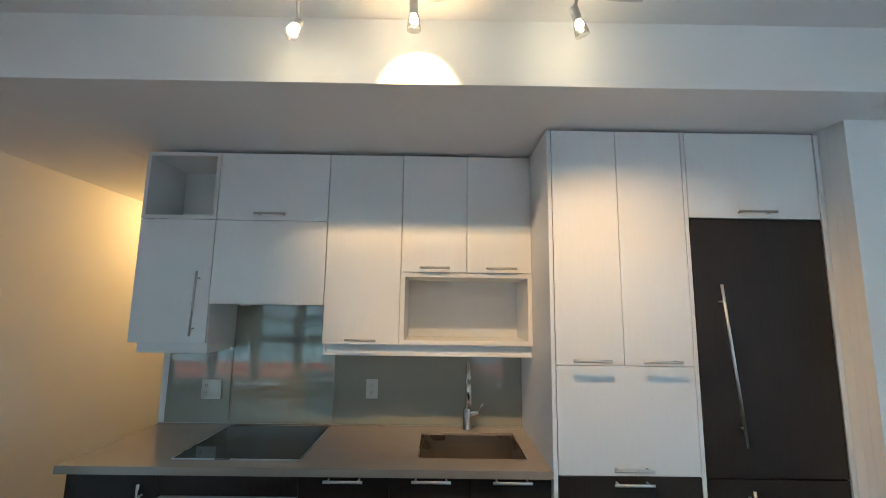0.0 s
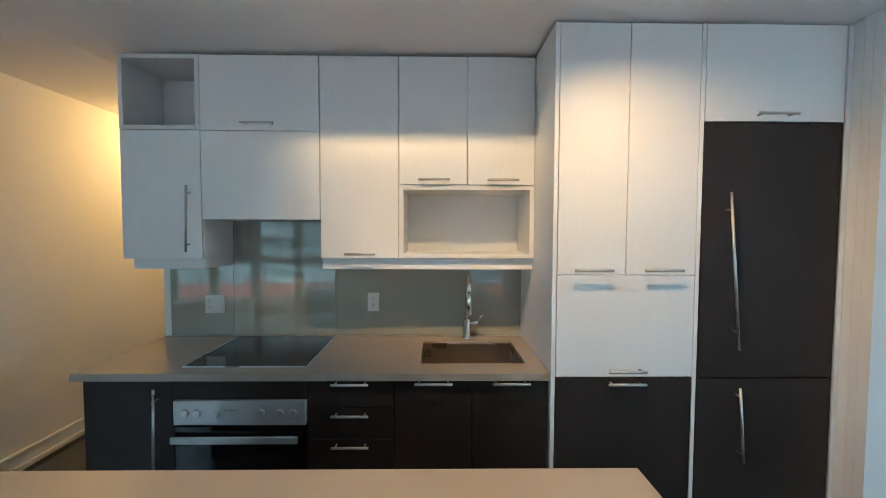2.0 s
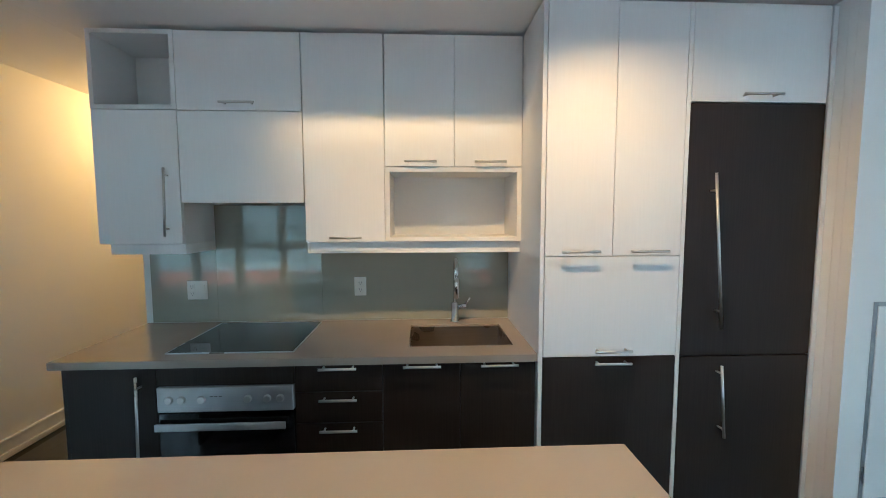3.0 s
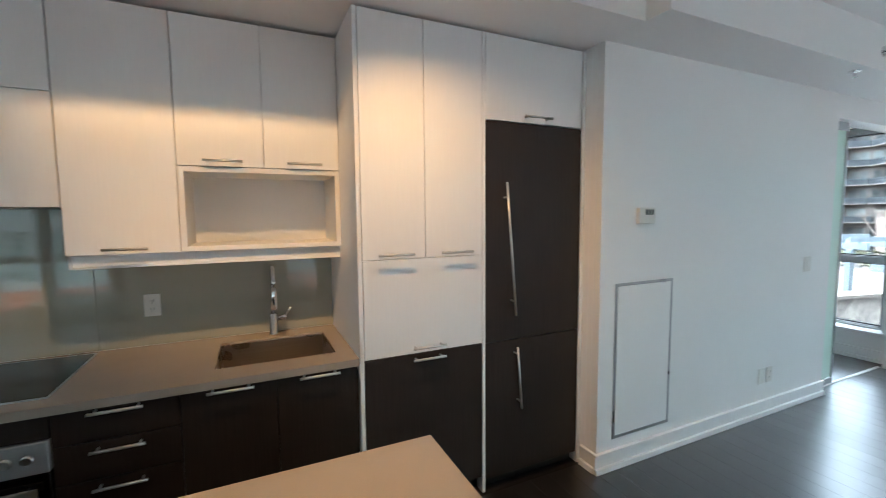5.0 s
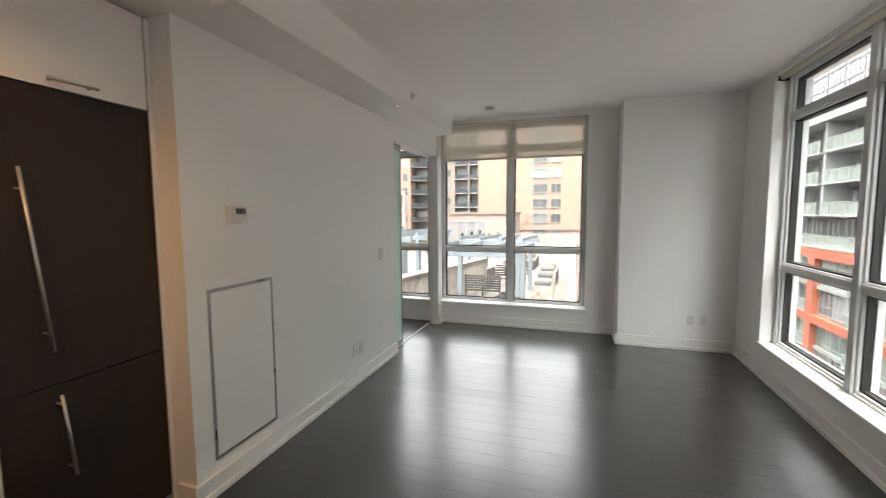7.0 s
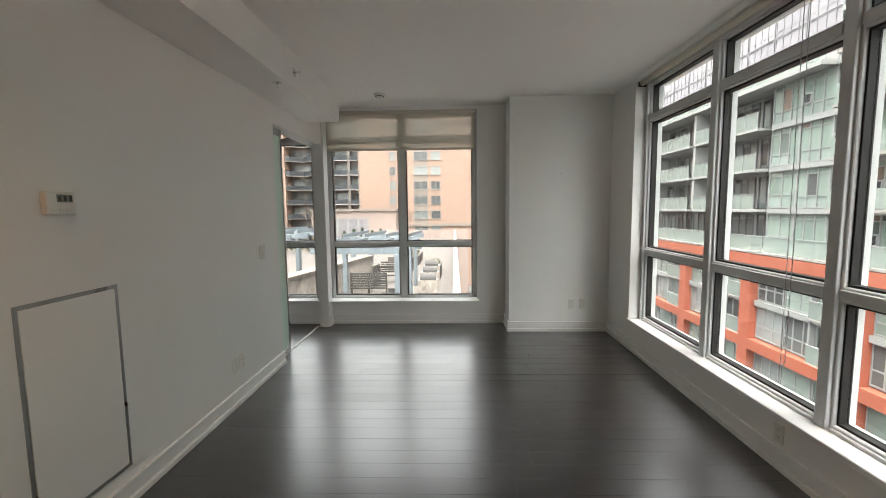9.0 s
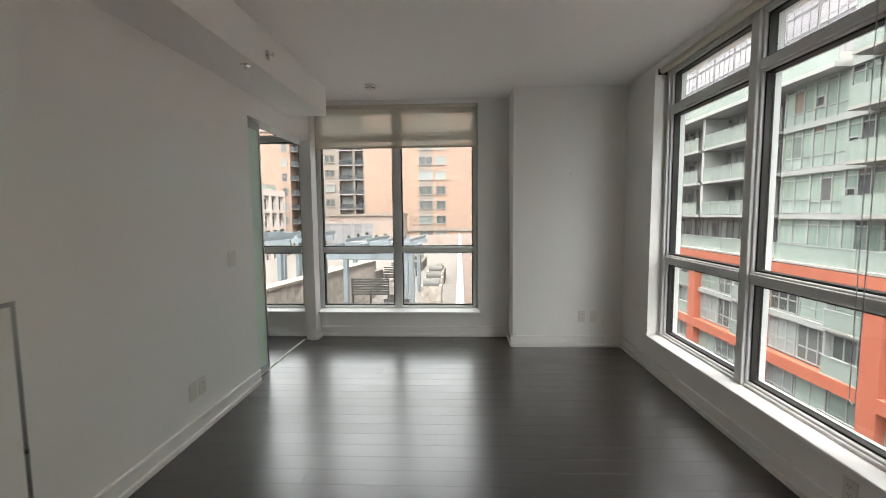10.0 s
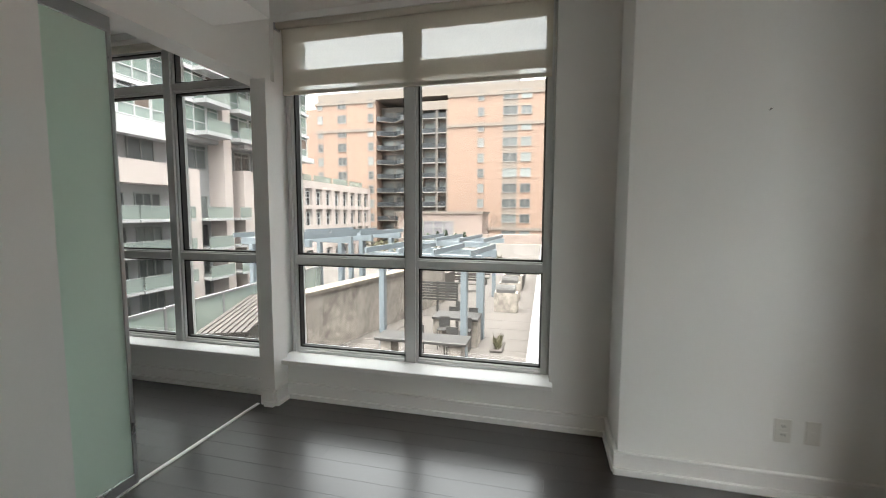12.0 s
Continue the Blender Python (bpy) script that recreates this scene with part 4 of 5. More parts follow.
NORTH_GREY = surface("cool_grey_render", (0.37, 0.372, 0.38), 0.8, vary=0.08, grain=4, blotch=0.25, bump=0.1)
PINK_WALL = surface("pinkish_rendered_wall", (0.30, 0.235, 0.21), 0.8, vary=0.1, grain=4, blotch=0.3, bump=0.1)
WHITE_PANEL = surface("white_facade_panel", (0.55, 0.555, 0.565), 0.55, vary=0.06, grain=5, blotch=0.4, bump=0.03)
GREY_MET = surface("pale_grey_mullion", (0.17, 0.165, 0.175), 0.5, vary=0.06, grain=6, blotch=0.5, bump=0.0)
SMOKED = surface("smoked_balcony_glass", (0.045, 0.05, 0.056), 0.15, vary=0.2, grain=3, blotch=0.3, bump=0.0)
WHITE_MET = surface("white_window_metal", (0.26, 0.27, 0.268), 0.45, vary=0.05, grain=6, blotch=0.5, bump=0.0)
BLUE_STEEL = surface("blue_grey_painted_steel", (0.14, 0.165, 0.185), 0.45, vary=0.08, grain=20, blotch=1, bump=0.03)
DARK_SLAT = surface("dark_weathered_slat", (0.04, 0.038, 0.038), 0.7, vary=0.3, grain=30, blotch=1, bump=0.2)
GREY_WOOD = surface("grey_brown_boards", (0.048, 0.041, 0.039), 0.75, vary=0.25, grain=20, blotch=1, bump=0.2, per_piece=0.4)
TABLE_TOP = surface("dark_table_top", (0.035, 0.033, 0.033), 0.5, vary=0.15, grain=20, blotch=1, bump=0.05)
SHRUB = surface("winter_shrub", (0.07, 0.065, 0.035), 0.9, vary=0.4, grain=8, blotch=1, bump=0.3, per_piece=0.5)
EVERGREEN = surface("evergreen", (0.035, 0.055, 0.03), 0.9, vary=0.4, grain=8, blotch=1, bump=0.3)
BARE = surface("bare_branch", (0.13, 0.10, 0.085), 0.9, vary=0.3, grain=12, blotch=1, bump=0.2)
CAR_RED = surface("red_car_paint", (0.35, 0.02, 0.03), 0.25, vary=0.05, coat=0.8, bump=0.0)


def facade_glass(name, dark, pale, share):
    """Far window glass: mirror-like, with pale curtains behind some panes."""
    m, n, l, p = node_material(name)
    info, ramp, mixc = n.new("ShaderNodeObjectInfo"), n.new("ShaderNodeMapRange"), n.new("ShaderNodeMix")
    mixc.data_type = "RGBA"
    ramp.inputs["From Min"].default_value, ramp.inputs["From Max"].default_value = 1 - share, 1.0
    l.new(info.outputs["Random"], ramp.inputs["Value"])
    l.new(ramp.outputs[0], mixc.inputs[0])
    mixc.inputs[6].default_value, mixc.inputs[7].default_value = (*dark, 1), (*pale, 1)
    l.new(mixc.outputs[2], p.inputs["Base Color"])
    p.inputs["Roughness"].default_value = 0.08
    return m


def mixed_glass(name, tones):
    """Far window glass whose tone differs from pane to pane: curtains, lit rooms, dark rooms."""
    m, n, l, p = node_material(name)
    info, ramp = n.new("ShaderNodeObjectInfo"), n.new("ShaderNodeValToRGB")
    ramp.color_ramp.interpolation = "CONSTANT"
    while len(ramp.color_ramp.elements) < len(tones):
        ramp.color_ramp.elements.new(0.5)
    for e, (at, tone) in zip(ramp.color_ramp.elements, tones):
        e.position, e.color = at, (*tone, 1)
    co, fold, shade = n.new("ShaderNodeTexCoord"), n.new("ShaderNodeTexNoise"), n.new("ShaderNodeMapRange")
    stretch, tint = n.new("ShaderNodeMapping"), n.new("ShaderNodeVectorMath")
    stretch.inputs["Scale"].default_value = (5.0, 5.0, 0.5)
    fold.inputs["Scale"].default_value = 1.3
    shade.inputs["To Min"].default_value, shade.inputs["To Max"].default_value = 0.65, 1.35
    tint.operation = "SCALE"
    l.new(co.outputs["Object"], stretch.inputs["Vector"])
    l.new(stretch.outputs[0], fold.inputs["Vector"])
    l.new(fold.outputs["Fac"], shade.inputs["Value"])
    l.new(info.outputs["Random"], ramp.inputs["Fac"])
    l.new(ramp.outputs["Color"], tint.inputs[0])
    l.new(shade.outputs[0], tint.inputs["Scale"])
    l.new(tint.outputs[0], p.inputs["Base Color"])
    p.inputs["Roughness"].default_value = 0.07
    return m


LIVED_PANE = mixed_glass("lived_in_green_glass", ((0.0, (0.215, 0.275, 0.245)), (0.36, (0.165, 0.22, 0.195)), (0.62, (0.11, 0.14, 0.13)), (0.74, (0.16, 0.125, 0.105)), (0.86, (0.07, 0.075, 0.078))))
BAY_PANE = mixed_glass("balcony_door_glass", ((0.0, (0.23, 0.25, 0.245)), (0.4, (0.15, 0.16, 0.16)), (0.7, (0.29, 0.31, 0.30)), (0.86, (0.07, 0.07, 0.072))))
SPANDREL_PANE = mixed_glass("pale_spandrel_glass", ((0.0, (0.255, 0.305, 0.285)), (0.5, (0.215, 0.265, 0.245))))
DARK_PANE = facade_glass("dark_facade_glass", (0.075, 0.08, 0.082), (0.27, 0.30, 0.30), 0.7)
GREEN_PANE = facade_glass("green_facade_glass", (0.15, 0.19, 0.175), (0.28, 0.34, 0.305), 0.9)
PALE_PANE = facade_glass("pale_facade_glass", (0.21, 0.195, 0.215), (0.28, 0.26, 0.275), 0.9)


def rail_glass(name):
    """Greenish balcony glass, half clear and half milky."""
    m, n, l, p = node_material(name)
    clear, mix = n.new("ShaderNodeBsdfTransparent"), n.new("ShaderNodeMixShader")
    clear.inputs["Color"].default_value = (0.80, 0.87, 0.84, 1)
    p.inputs["Base Color"].default_value = (0.33, 0.375, 0.355, 1)
    p.inputs["Roughness"].default_value = 0.08
    mix.inputs[0].default_value = 0.5
    l.new(clear.outputs[0], mix.inputs[1])
    l.new(p.outputs[0], mix.inputs[2])
    l.new(mix.outputs[0], n["Material Output"].inputs["Surface"])
    return m


RAIL_GLASS = rail_glass("green_rail_glass")

FACE_WEST, FACE_SOUTH, FACE_NORTH = -90, 0, 180


def window_meshes(w, h, bars_x, bars_z, bar, recess, frame_mat, pane_mat):
    """A far window with its origin at the lower middle, facing local -y: meshes of frame and pane."""
    bm = bm_new()
    out = -0.5 * recess
    add_box(bm, -w / 2, out, 0, -w / 2 + bar, 0, h)
    add_box(bm, w / 2 - bar, out, 0, w / 2, 0, h)
    add_box(bm, -w / 2 + bar, out, 0, w / 2 - bar, 0, bar)
    add_box(bm, -w / 2 + bar, out, h - bar, w / 2 - bar, 0, h)
    for f in bars_x:
        add_box(bm, -w / 2 + w * f - bar / 2, out * 0.8, bar, -w / 2 + w * f + bar / 2, 0, h - bar)
    for f in bars_z:
        add_box(bm, -w / 2 + bar, out * 0.7, h * f - bar / 2, w / 2 - bar, 0, h * f + bar / 2)
    frame_mesh = mesh_of("window", bm, frame_mat)
    return frame_mesh, mesh_of("pane", box(-w / 2 + bar, -0.03, bar, w / 2 - bar, -0.005, h - bar), pane_mat)


def put_window(parent, meshes, at, turn):
    w = new("window", meshes[0])
    w.parent = parent
    w.location = Vector(at) - parent.location
    w.rotation_euler = (0, 0, radians(turn))
    p = new("pane", meshes[1])
    p.parent = w
    return w


def glazing(w, h, cols, low, bar, casement, frame_mat, pane_mat):
    """A storey-high glazed bay facing local -y: its white grid, a pale lower row and one pane for each column;
    casement: the column, or none, that has a small framed opening light."""
    bm = bm_new()
    step = w / cols
    for k in range(cols + 1):
        x = -w / 2 + step * k
        add_box(bm, x - bar / 2, -0.12, 0, x + bar / 2, 0, h)
    for z in (0, low, h * 0.84, h - bar):
        add_box(bm, -w / 2 + bar / 2, -0.10, z, w / 2 - bar / 2, 0, z + bar)
    panes = []
    for k in range(cols):
        x0, x1 = -w / 2 + step * k + bar / 2, -w / 2 + step * (k + 1) - bar / 2
        panes.append(mesh_of("pane", box(x0, -0.03, bar, x1, -0.005, low), SPANDREL_PANE))
        panes.append(mesh_of("pane", box(x0, -0.03, h * 0.84 + bar, x1, -0.005, h - bar), pane_mat))
        if k == casement:
            top = low + 0.8
            for q in ((x0, low + bar, x0 + 0.1, top), (x1 - 0.1, low + bar, x1, top), (x0 + 0.1, top - 0.1, x1 - 0.1, top), (x0 + 0.1, low + bar, x1 - 0.1, low + bar + 0.1)):
                add_box(bm, q[0], -0.16, q[1], q[2], 0, q[3])
            panes.append(mesh_of("pane", box(x0 + 0.1, -0.03, low + bar + 0.1, x1 - 0.1, -0.005, top - 0.1), SMOKED))
            panes.append(mesh_of("pane", box(x0, -0.03, top, x1, -0.005, h * 0.84), pane_mat))
        else:
            panes.append(mesh_of("pane", box(x0, -0.03, low + bar, x1, -0.005, h * 0.84), pane_mat))
    return mesh_of("window", bm, frame_mat), panes


def put_glazing(parent, made, at, turn):
    w = new("window", made[0])
    w.parent = parent
    w.location = Vector(at) - parent.location
    w.rotation_euler = (0, 0, radians(turn))
    for data in made[1]:
        new("pane", data).parent = w
    return w


def put(parent, name, data, at, turn=0):
    o = new(name, data)
    o.parent = parent
    o.location = Vector(at) - parent.location
    o.rotation_euler = (0, 0, radians(turn))
    return o


structure("ground", box(-900, -900, STREET_Z - 0.5, 1500, 900, STREET_Z), ASPHALT, "grey asphalt ground reaching the horizon", "ground")
own = thing("apartment_building", (1.0, 0, STREET_Z), "the apartment building's own lower storeys below the flat", "building")
part("wall", box(DEN_X - 0.15, -3.91, STREET_Z, 5.46, HALL_END + 0.15, -0.25), PALE_CONC, own)
part("roof", box(DEN_X - 0.3, -4.0, CEIL_Z + 0.201, 5.6, HALL_END + 0.3, CEIL_Z + 0.5), PALE_CONC, own)

# orange brick apartment block at the end of the terrace
ob = thing("apartment_block", (92, 20, STREET_Z), "orange brick apartment block with grey bands and dark balconies", "apartment block")
BX = 88.0
part("wall", box(BX, -6.0, STREET_Z, BX + 14, 18.0, 25.6), BRICK, ob, "orange brick wall")
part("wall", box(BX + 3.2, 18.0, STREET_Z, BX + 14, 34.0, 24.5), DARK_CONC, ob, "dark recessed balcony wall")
part("wall", box(BX, 34.0, STREET_Z, BX + 14, 48.5, 25.6), BRICK, ob, "orange brick wall")
part("wall", box(BX + 5, 48.5, STREET_Z, BX + 14, 62, 25.6), BRICK, ob)
part("roof", box(BX + 0.3, -5.7, 25.6, BX + 14, 48.0, 27.4), BAND, ob, "grey roof parapet")
part("roof_house", box(BX + 4, 4, 27.4, BX + 12, 40, 31.0), MID_CONC, ob, "grey rooftop plant house")
for za in (-2.2, 18.9, 24.9):
    part("band", box(BX - 0.18, -6.05, za, BX - 0.01, 18.05, za + 0.6), BAND, ob)
    part("band", box(BX - 0.18, 33.95, za, BX - 0.01, 48.55, za + 0.6), BAND, ob)
narrow = window_meshes(1.35, 1.85, (), (0.6,), 0.12, 0.25, PALE_CONC, DARK_PANE)
wide = window_meshes(3.0, 1.85, (0.5,), (), 0.12, 0.25, PALE_CONC, DARK_PANE)
mid = window_meshes(2.1, 1.85, (0.5,), (), 0.12, 0.25, PALE_CONC, DARK_PANE)
spandrel = mesh_of("spandrel", box(-1.5, -0.02, 0, 1.5, 0.0, 1.3), BAND)
for k in range(12):
    z = 23.9 - 3.07 * k
    put_window(ob, narrow, (BX, 11.1, z), FACE_WEST)
    put_window(ob, wide, (BX, 5.2, z), FACE_WEST)
    put_window(ob, mid, (BX, 2.05, z), FACE_WEST)
    put_window(ob, mid, (BX, 42.0, z), FACE_WEST)
    put_window(ob, narrow, (BX, 35.2, z), FACE_WEST)
    put_window(ob, narrow, (BX, 47.3, z), FACE_WEST)
    if k < 11:
        put(ob, "spandrel", spandrel, (BX, 5.2, z - 1.31), FACE_WEST)
# recessed bays: piers, slabs and dark openings
for y0, y1 in ((18.0, 18.5), (20.2, 20.8), (23.6, 24.3), (27.0, 27.8)):
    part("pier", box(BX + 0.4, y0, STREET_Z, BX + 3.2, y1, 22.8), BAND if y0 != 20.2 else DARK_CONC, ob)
part("lintel", box(BX + 0.3, 18.0, 22.8, BX + 3.2, 27.8, 24.6), BAND, ob)
bay_pane = window_meshes(2.6, 2.3, (0.5,), (), 0.12, 0.3, BAND, DARK_PANE)
bay_brick = window_meshes(2.2, 1.7, (0.5,), (), 0.12, 0.3, BAND, DARK_PANE)
for k in range(12):
    z = 22.2 - 3.07 * k
    for yc, half in ((22.2, 1.4), (19.35, 0.85)):
        part("balcony", box(BX + 0.2, yc - half, z - 1.25, BX + 3.2, yc + half, z - 1.05), PALE_CONC, ob)
        part("balustrade", box(BX + 0.25, yc - half, z - 1.05, BX + 0.33, yc + half, z - 0.1), SMOKED, ob)
        put_window(ob, bay_pane, (BX + 1.59, yc, z - 1.0), FACE_WEST)
    put_window(ob, bay_brick, (BX + 0.45, 25.6, z - 0.6), FACE_WEST)
part("wall", box(BX + 1.6, 18.5, STREET_Z, BX + 3.19, 23.6, 22.8), BAND, ob, "balcony back wall")
part("wall", box(BX + 0.46, 24.3, STREET_Z, BX + 3.2, 27.0, 22.8), BAND, ob)
# curved corner balconies
for k in range(12):
    z = 22.2 - 3.07 * k
    bm = bm_new()
    pts = [(BX + 2.6 - 2.3 * abs(math.cos(math.pi * f)) ** 1.5, 27.8 + 6.2 * f) for f in [i / 8 for i in range(9)]]
    for z0, z1, inset in ((z - 1.2, z - 1.05, 0.0),):
        lo = [bm.verts.new((x, y, z0)) for x, y in pts] + [bm.verts.new((BX + 3.2, 34, z0)), bm.verts.new((BX + 3.2, 27.8, z0))]
        hi = [bm.verts.new((v.co.x, v.co.y, z1)) for v in lo]
        bm.faces.new(lo)
        bm.faces.new(hi)
        for i in range(len(lo)):
            j = (i + 1) % len(lo)
            bm.faces.new((lo[i], lo[j], hi[j], hi[i]))
    s = part("balcony", bm, BAND, ob)
    bm = bm_new()
    for (xa, ya), (xb, yb) in zip(pts, pts[1:]):
        q = [bm.verts.new(c) for c in ((xa + 0.08, ya, z - 1.05), (xb + 0.08, yb, z - 1.05), (xb + 0.08, yb, z - 0.1), (xa + 0.08, ya, z - 0.1))]
        r = [bm.verts.new((v.co.x + 0.06, v.co.y, v.co.z)) for v in q]
        bm.faces.new(q)
        bm.faces.new(r[::-1])
        bm.faces.new((q[3], q[2], r[2], r[3]))
    part("railing", bm, SMOKED, s, "smoked glass balcony rail")
    for yc in (29.4, 32.3):
        put_window(ob, bay_pane, (BX + 3.19, yc, z - 1.0), FACE_WEST)

# low building with a glass front and fence trees at the terrace's end
pav = thing("pavilion", (70, 18, STREET_Z), "low pinkish rendered pavilion with a pale glass front", "pavilion")
part("wall", box(70, 8.0, STREET_Z, 78, 22.5, 1.2), PINK_WALL, pav)
part("roof", box(69.8, 7.8, 1.2, 78, 22.7, 1.6), BAND, pav)
pw = window_meshes(1.7, 3.4, (), (0.35, 0.68), 0.12, 0.2, WHITE_MET, PALE_PANE)
for k in range(5):
    put_window(pav, pw, (69.99, 20.6 - 1.75 * k, -3.4), FACE_WEST)
single("garden_wall", box(60, -2.2, STREET_Z, 60.6, 17, -2.9), COPING, "beige concrete wall closing the terrace", "wall")
single("garden_wall", box(66, -4.0, STREET_Z, 66.6, 12, -1.9), PINK_WALL, "beige stepped concrete wall behind the terrace", "wall")

# north complex: tall glazed part, lower part with deep square windows
nb = thing("apartment_block", (40, 34, STREET_Z), "beige and grey apartment block with glass balconies", "apartment block")
NY = 31.0
part("wall", box(14, NY + 2.0, STREET_Z, 50, NY + 14, 8.4), NORTH_GREY, nb, "grey recessed wall")
part("wall", box(14, NY + 0.6, 8.41, 57, NY + 14, 42), NORTH_GREY, nb, "pale upper storeys")
part("cornice", box(14, NY - 0.5, 7.6, 35.0, NY + 0.59, 9.0), WHITE_PANEL, nb, "white cornice")
part("cornice", box(43.0, NY - 0.2, 8.4, 57.5, NY + 0.59, 9.1), WHITE_PANEL, nb, "white cornice")
for xa, xb, zt in ((14.0, 16.0, 5.7), (22.0, 24.0, 5.7), (35.3, 36.8, 5.5), (40.1, 41.2, 20.0), (43.0, 46.4, 6.0), (48.8, 50.0, 6.0)):
    part("pier", box(xa, NY, STREET_Z, xb, NY + 1.99, zt), PINK_CONC, nb, "beige precast pier")
part("beam", box(24.01, NY + 0.01, 3.75, 35.29, NY + 1.98, 5.7), PINK_CONC, nb, "beige precast beam")
n_glass = window_meshes(2.5, 2.3, (0.33, 0.66), (), 0.1, 0.25, WHITE_MET, DARK_PANE)
n_top = window_meshes(2.6, 2.5, (0.5,), (0.8,), 0.12, 0.25, WHITE_MET, DARK_PANE)
n_tall = glazing(2.9, 2.68, 2, 0.9, 0.08, -1, WHITE_PANEL, LIVED_PANE)
for xc in (25.6, 29.0, 32.4, 38.4, 42.0, 45.0, 48.0):
    put_window(nb, n_top, (xc, NY + 1.99, 5.75), FACE_SOUTH)
for k in range(5):
    z = 0.62 - 2.97 * k
    for xc in (18.8, 26.0, 29.4, 32.8, 38.4, 42.1, 47.6):
        put_window(nb, n_glass, (xc, NY + 1.99, z + 0.12), FACE_SOUTH)
    for xa, xb in ((16.0, 22.0), (24.0, 29.6), (29.7, 35.3), (36.8, 40.1), (41.2, 43.0), (46.4, 48.8)):
        part("balcony", box(xa + 0.01, NY - 0.9, z - 0.15, xb - 0.01, NY + 1.98, z + 0.1), NORTH_GREY, nb)
        part("glass_rail", box(xa + 0.02, NY - 0.86, z + 0.14, xb - 0.02, NY - 0.83, z + 1.2), RAIL_GLASS, nb, "green glass balcony rail")
        part("rail_cap", box(xa + 0.02, NY - 0.88, z + 1.2, xb - 0.02, NY - 0.81, z + 1.26), WHITE_MET, nb)
for k in range(8):
    z = 9.2 + 3.05 * k
    for i in range(14):
        xc = 15.6 + 3.05 * i
        put_glazing(nb, n_tall, (xc, NY + 0.59, z + 0.1), FACE_SOUTH)
    part("slab_edge", box(14, NY + 0.30, z - 0.35, 57.2, NY + 0.58, z - 0.02), WHITE_PANEL, nb)
    for xa, xb in ((36.8, 40.0), (41.3, 45.6)):
        part("balcony", box(xa, NY - 1.2, z - 0.35, xb, NY + 0.29, z + 0.05), NORTH_GREY, nb)
        part("glass_rail", box(xa + 0.03, NY - 1.16, z + 0.07, xb - 0.03, NY - 1.13, z + 1.2), RAIL_GLASS, nb)
        part("rail_cap", box(xa + 0.03, NY - 1.18, z + 1.2, xb - 0.03, NY - 1.11, z + 1.26), WHITE_MET, nb)
low = thing("apartment_block", (65, 34, STREET_Z), "low grey-beige block with rows of deep square windows", "apartment block")
part("wall", box(50.2, NY + 1.3, STREET_Z, 79, NY + 12, 5.9), PALE_CONC, low)
l_win = window_meshes(1.85, 2.3, (0.5,), (0.6,), 0.12, 0.2, WHITE_PANEL, SMOKED)
xs = [50.2 + 2.88 * i for i in range(11)]
for i, xa in enumerate(xs):
    part("pier", box(xa - 0.5, NY + 0.75, STREET_Z, xa + 0.5, NY + 1.29, 4.9), PINK_CONC, low)
    for k in range(5):
        if i < 10:
            put_window(low, l_win, (xa + 1.44, NY + 1.28, 2.2 - 3.05 * k), FACE_SOUTH)
for k in range(6):
    z = 4.9 - 3.05 * k
    part("spandrel", box(49.7, NY + 0.76, z, 79.5, NY + 1.28, z + (1.1 if k == 0 else 0.62)), PINK_CONC, low)
for xa in (54, 60, 66, 72):
    part("glass_rail", box(xa, NY + 1.5, 5.95, xa + 5.4, NY + 1.54, 7.0), RAIL_GLASS, low)

# south building: red-framed podium, glazed storeys with balconies above
sb = thing("apartment_block", (32, -30, STREET_Z), "glass apartment block with a red-orange framed podium", "apartment block")
SY = -24.0
part("wall", box(-20, SY - 14, STREET_Z, 110, SY - 0.7, -2.1), MID_CONC, sb, "podium wall behind its frame")
for za, zb in ((-3.05, -2.15), (-9.4, -8.6), (-15.0, -14.4)):
    part("red_beam", box(-20, SY - 0.69, za, 110, SY, zb), RED, sb, "red-orange brick beam")
for xc in (-11.6, -2.9, 5.8, 14.5, 23.2, 31.9, 40.6, 49.3, 58.0, 66.7, 75.4, 84.1, 92.8):
    for za, zb in ((-8.599, -3.051), (-14.399, -9.401)):
        part("red_pier", box(xc - 0.55, SY - 0.68, za, xc + 0.55, SY - 0.01, zb), RED, sb, "red-orange brick pier")
p_low = window_meshes(2.5, 2.45, (0.33, 0.66), (0.38,), 0.1, 0.2, WHITE_MET, DARK_PANE)
p_up = window_meshes(2.5, 2.45, (0.5,), (0.3,), 0.1, 0.2, WHITE_MET, GREEN_PANE)
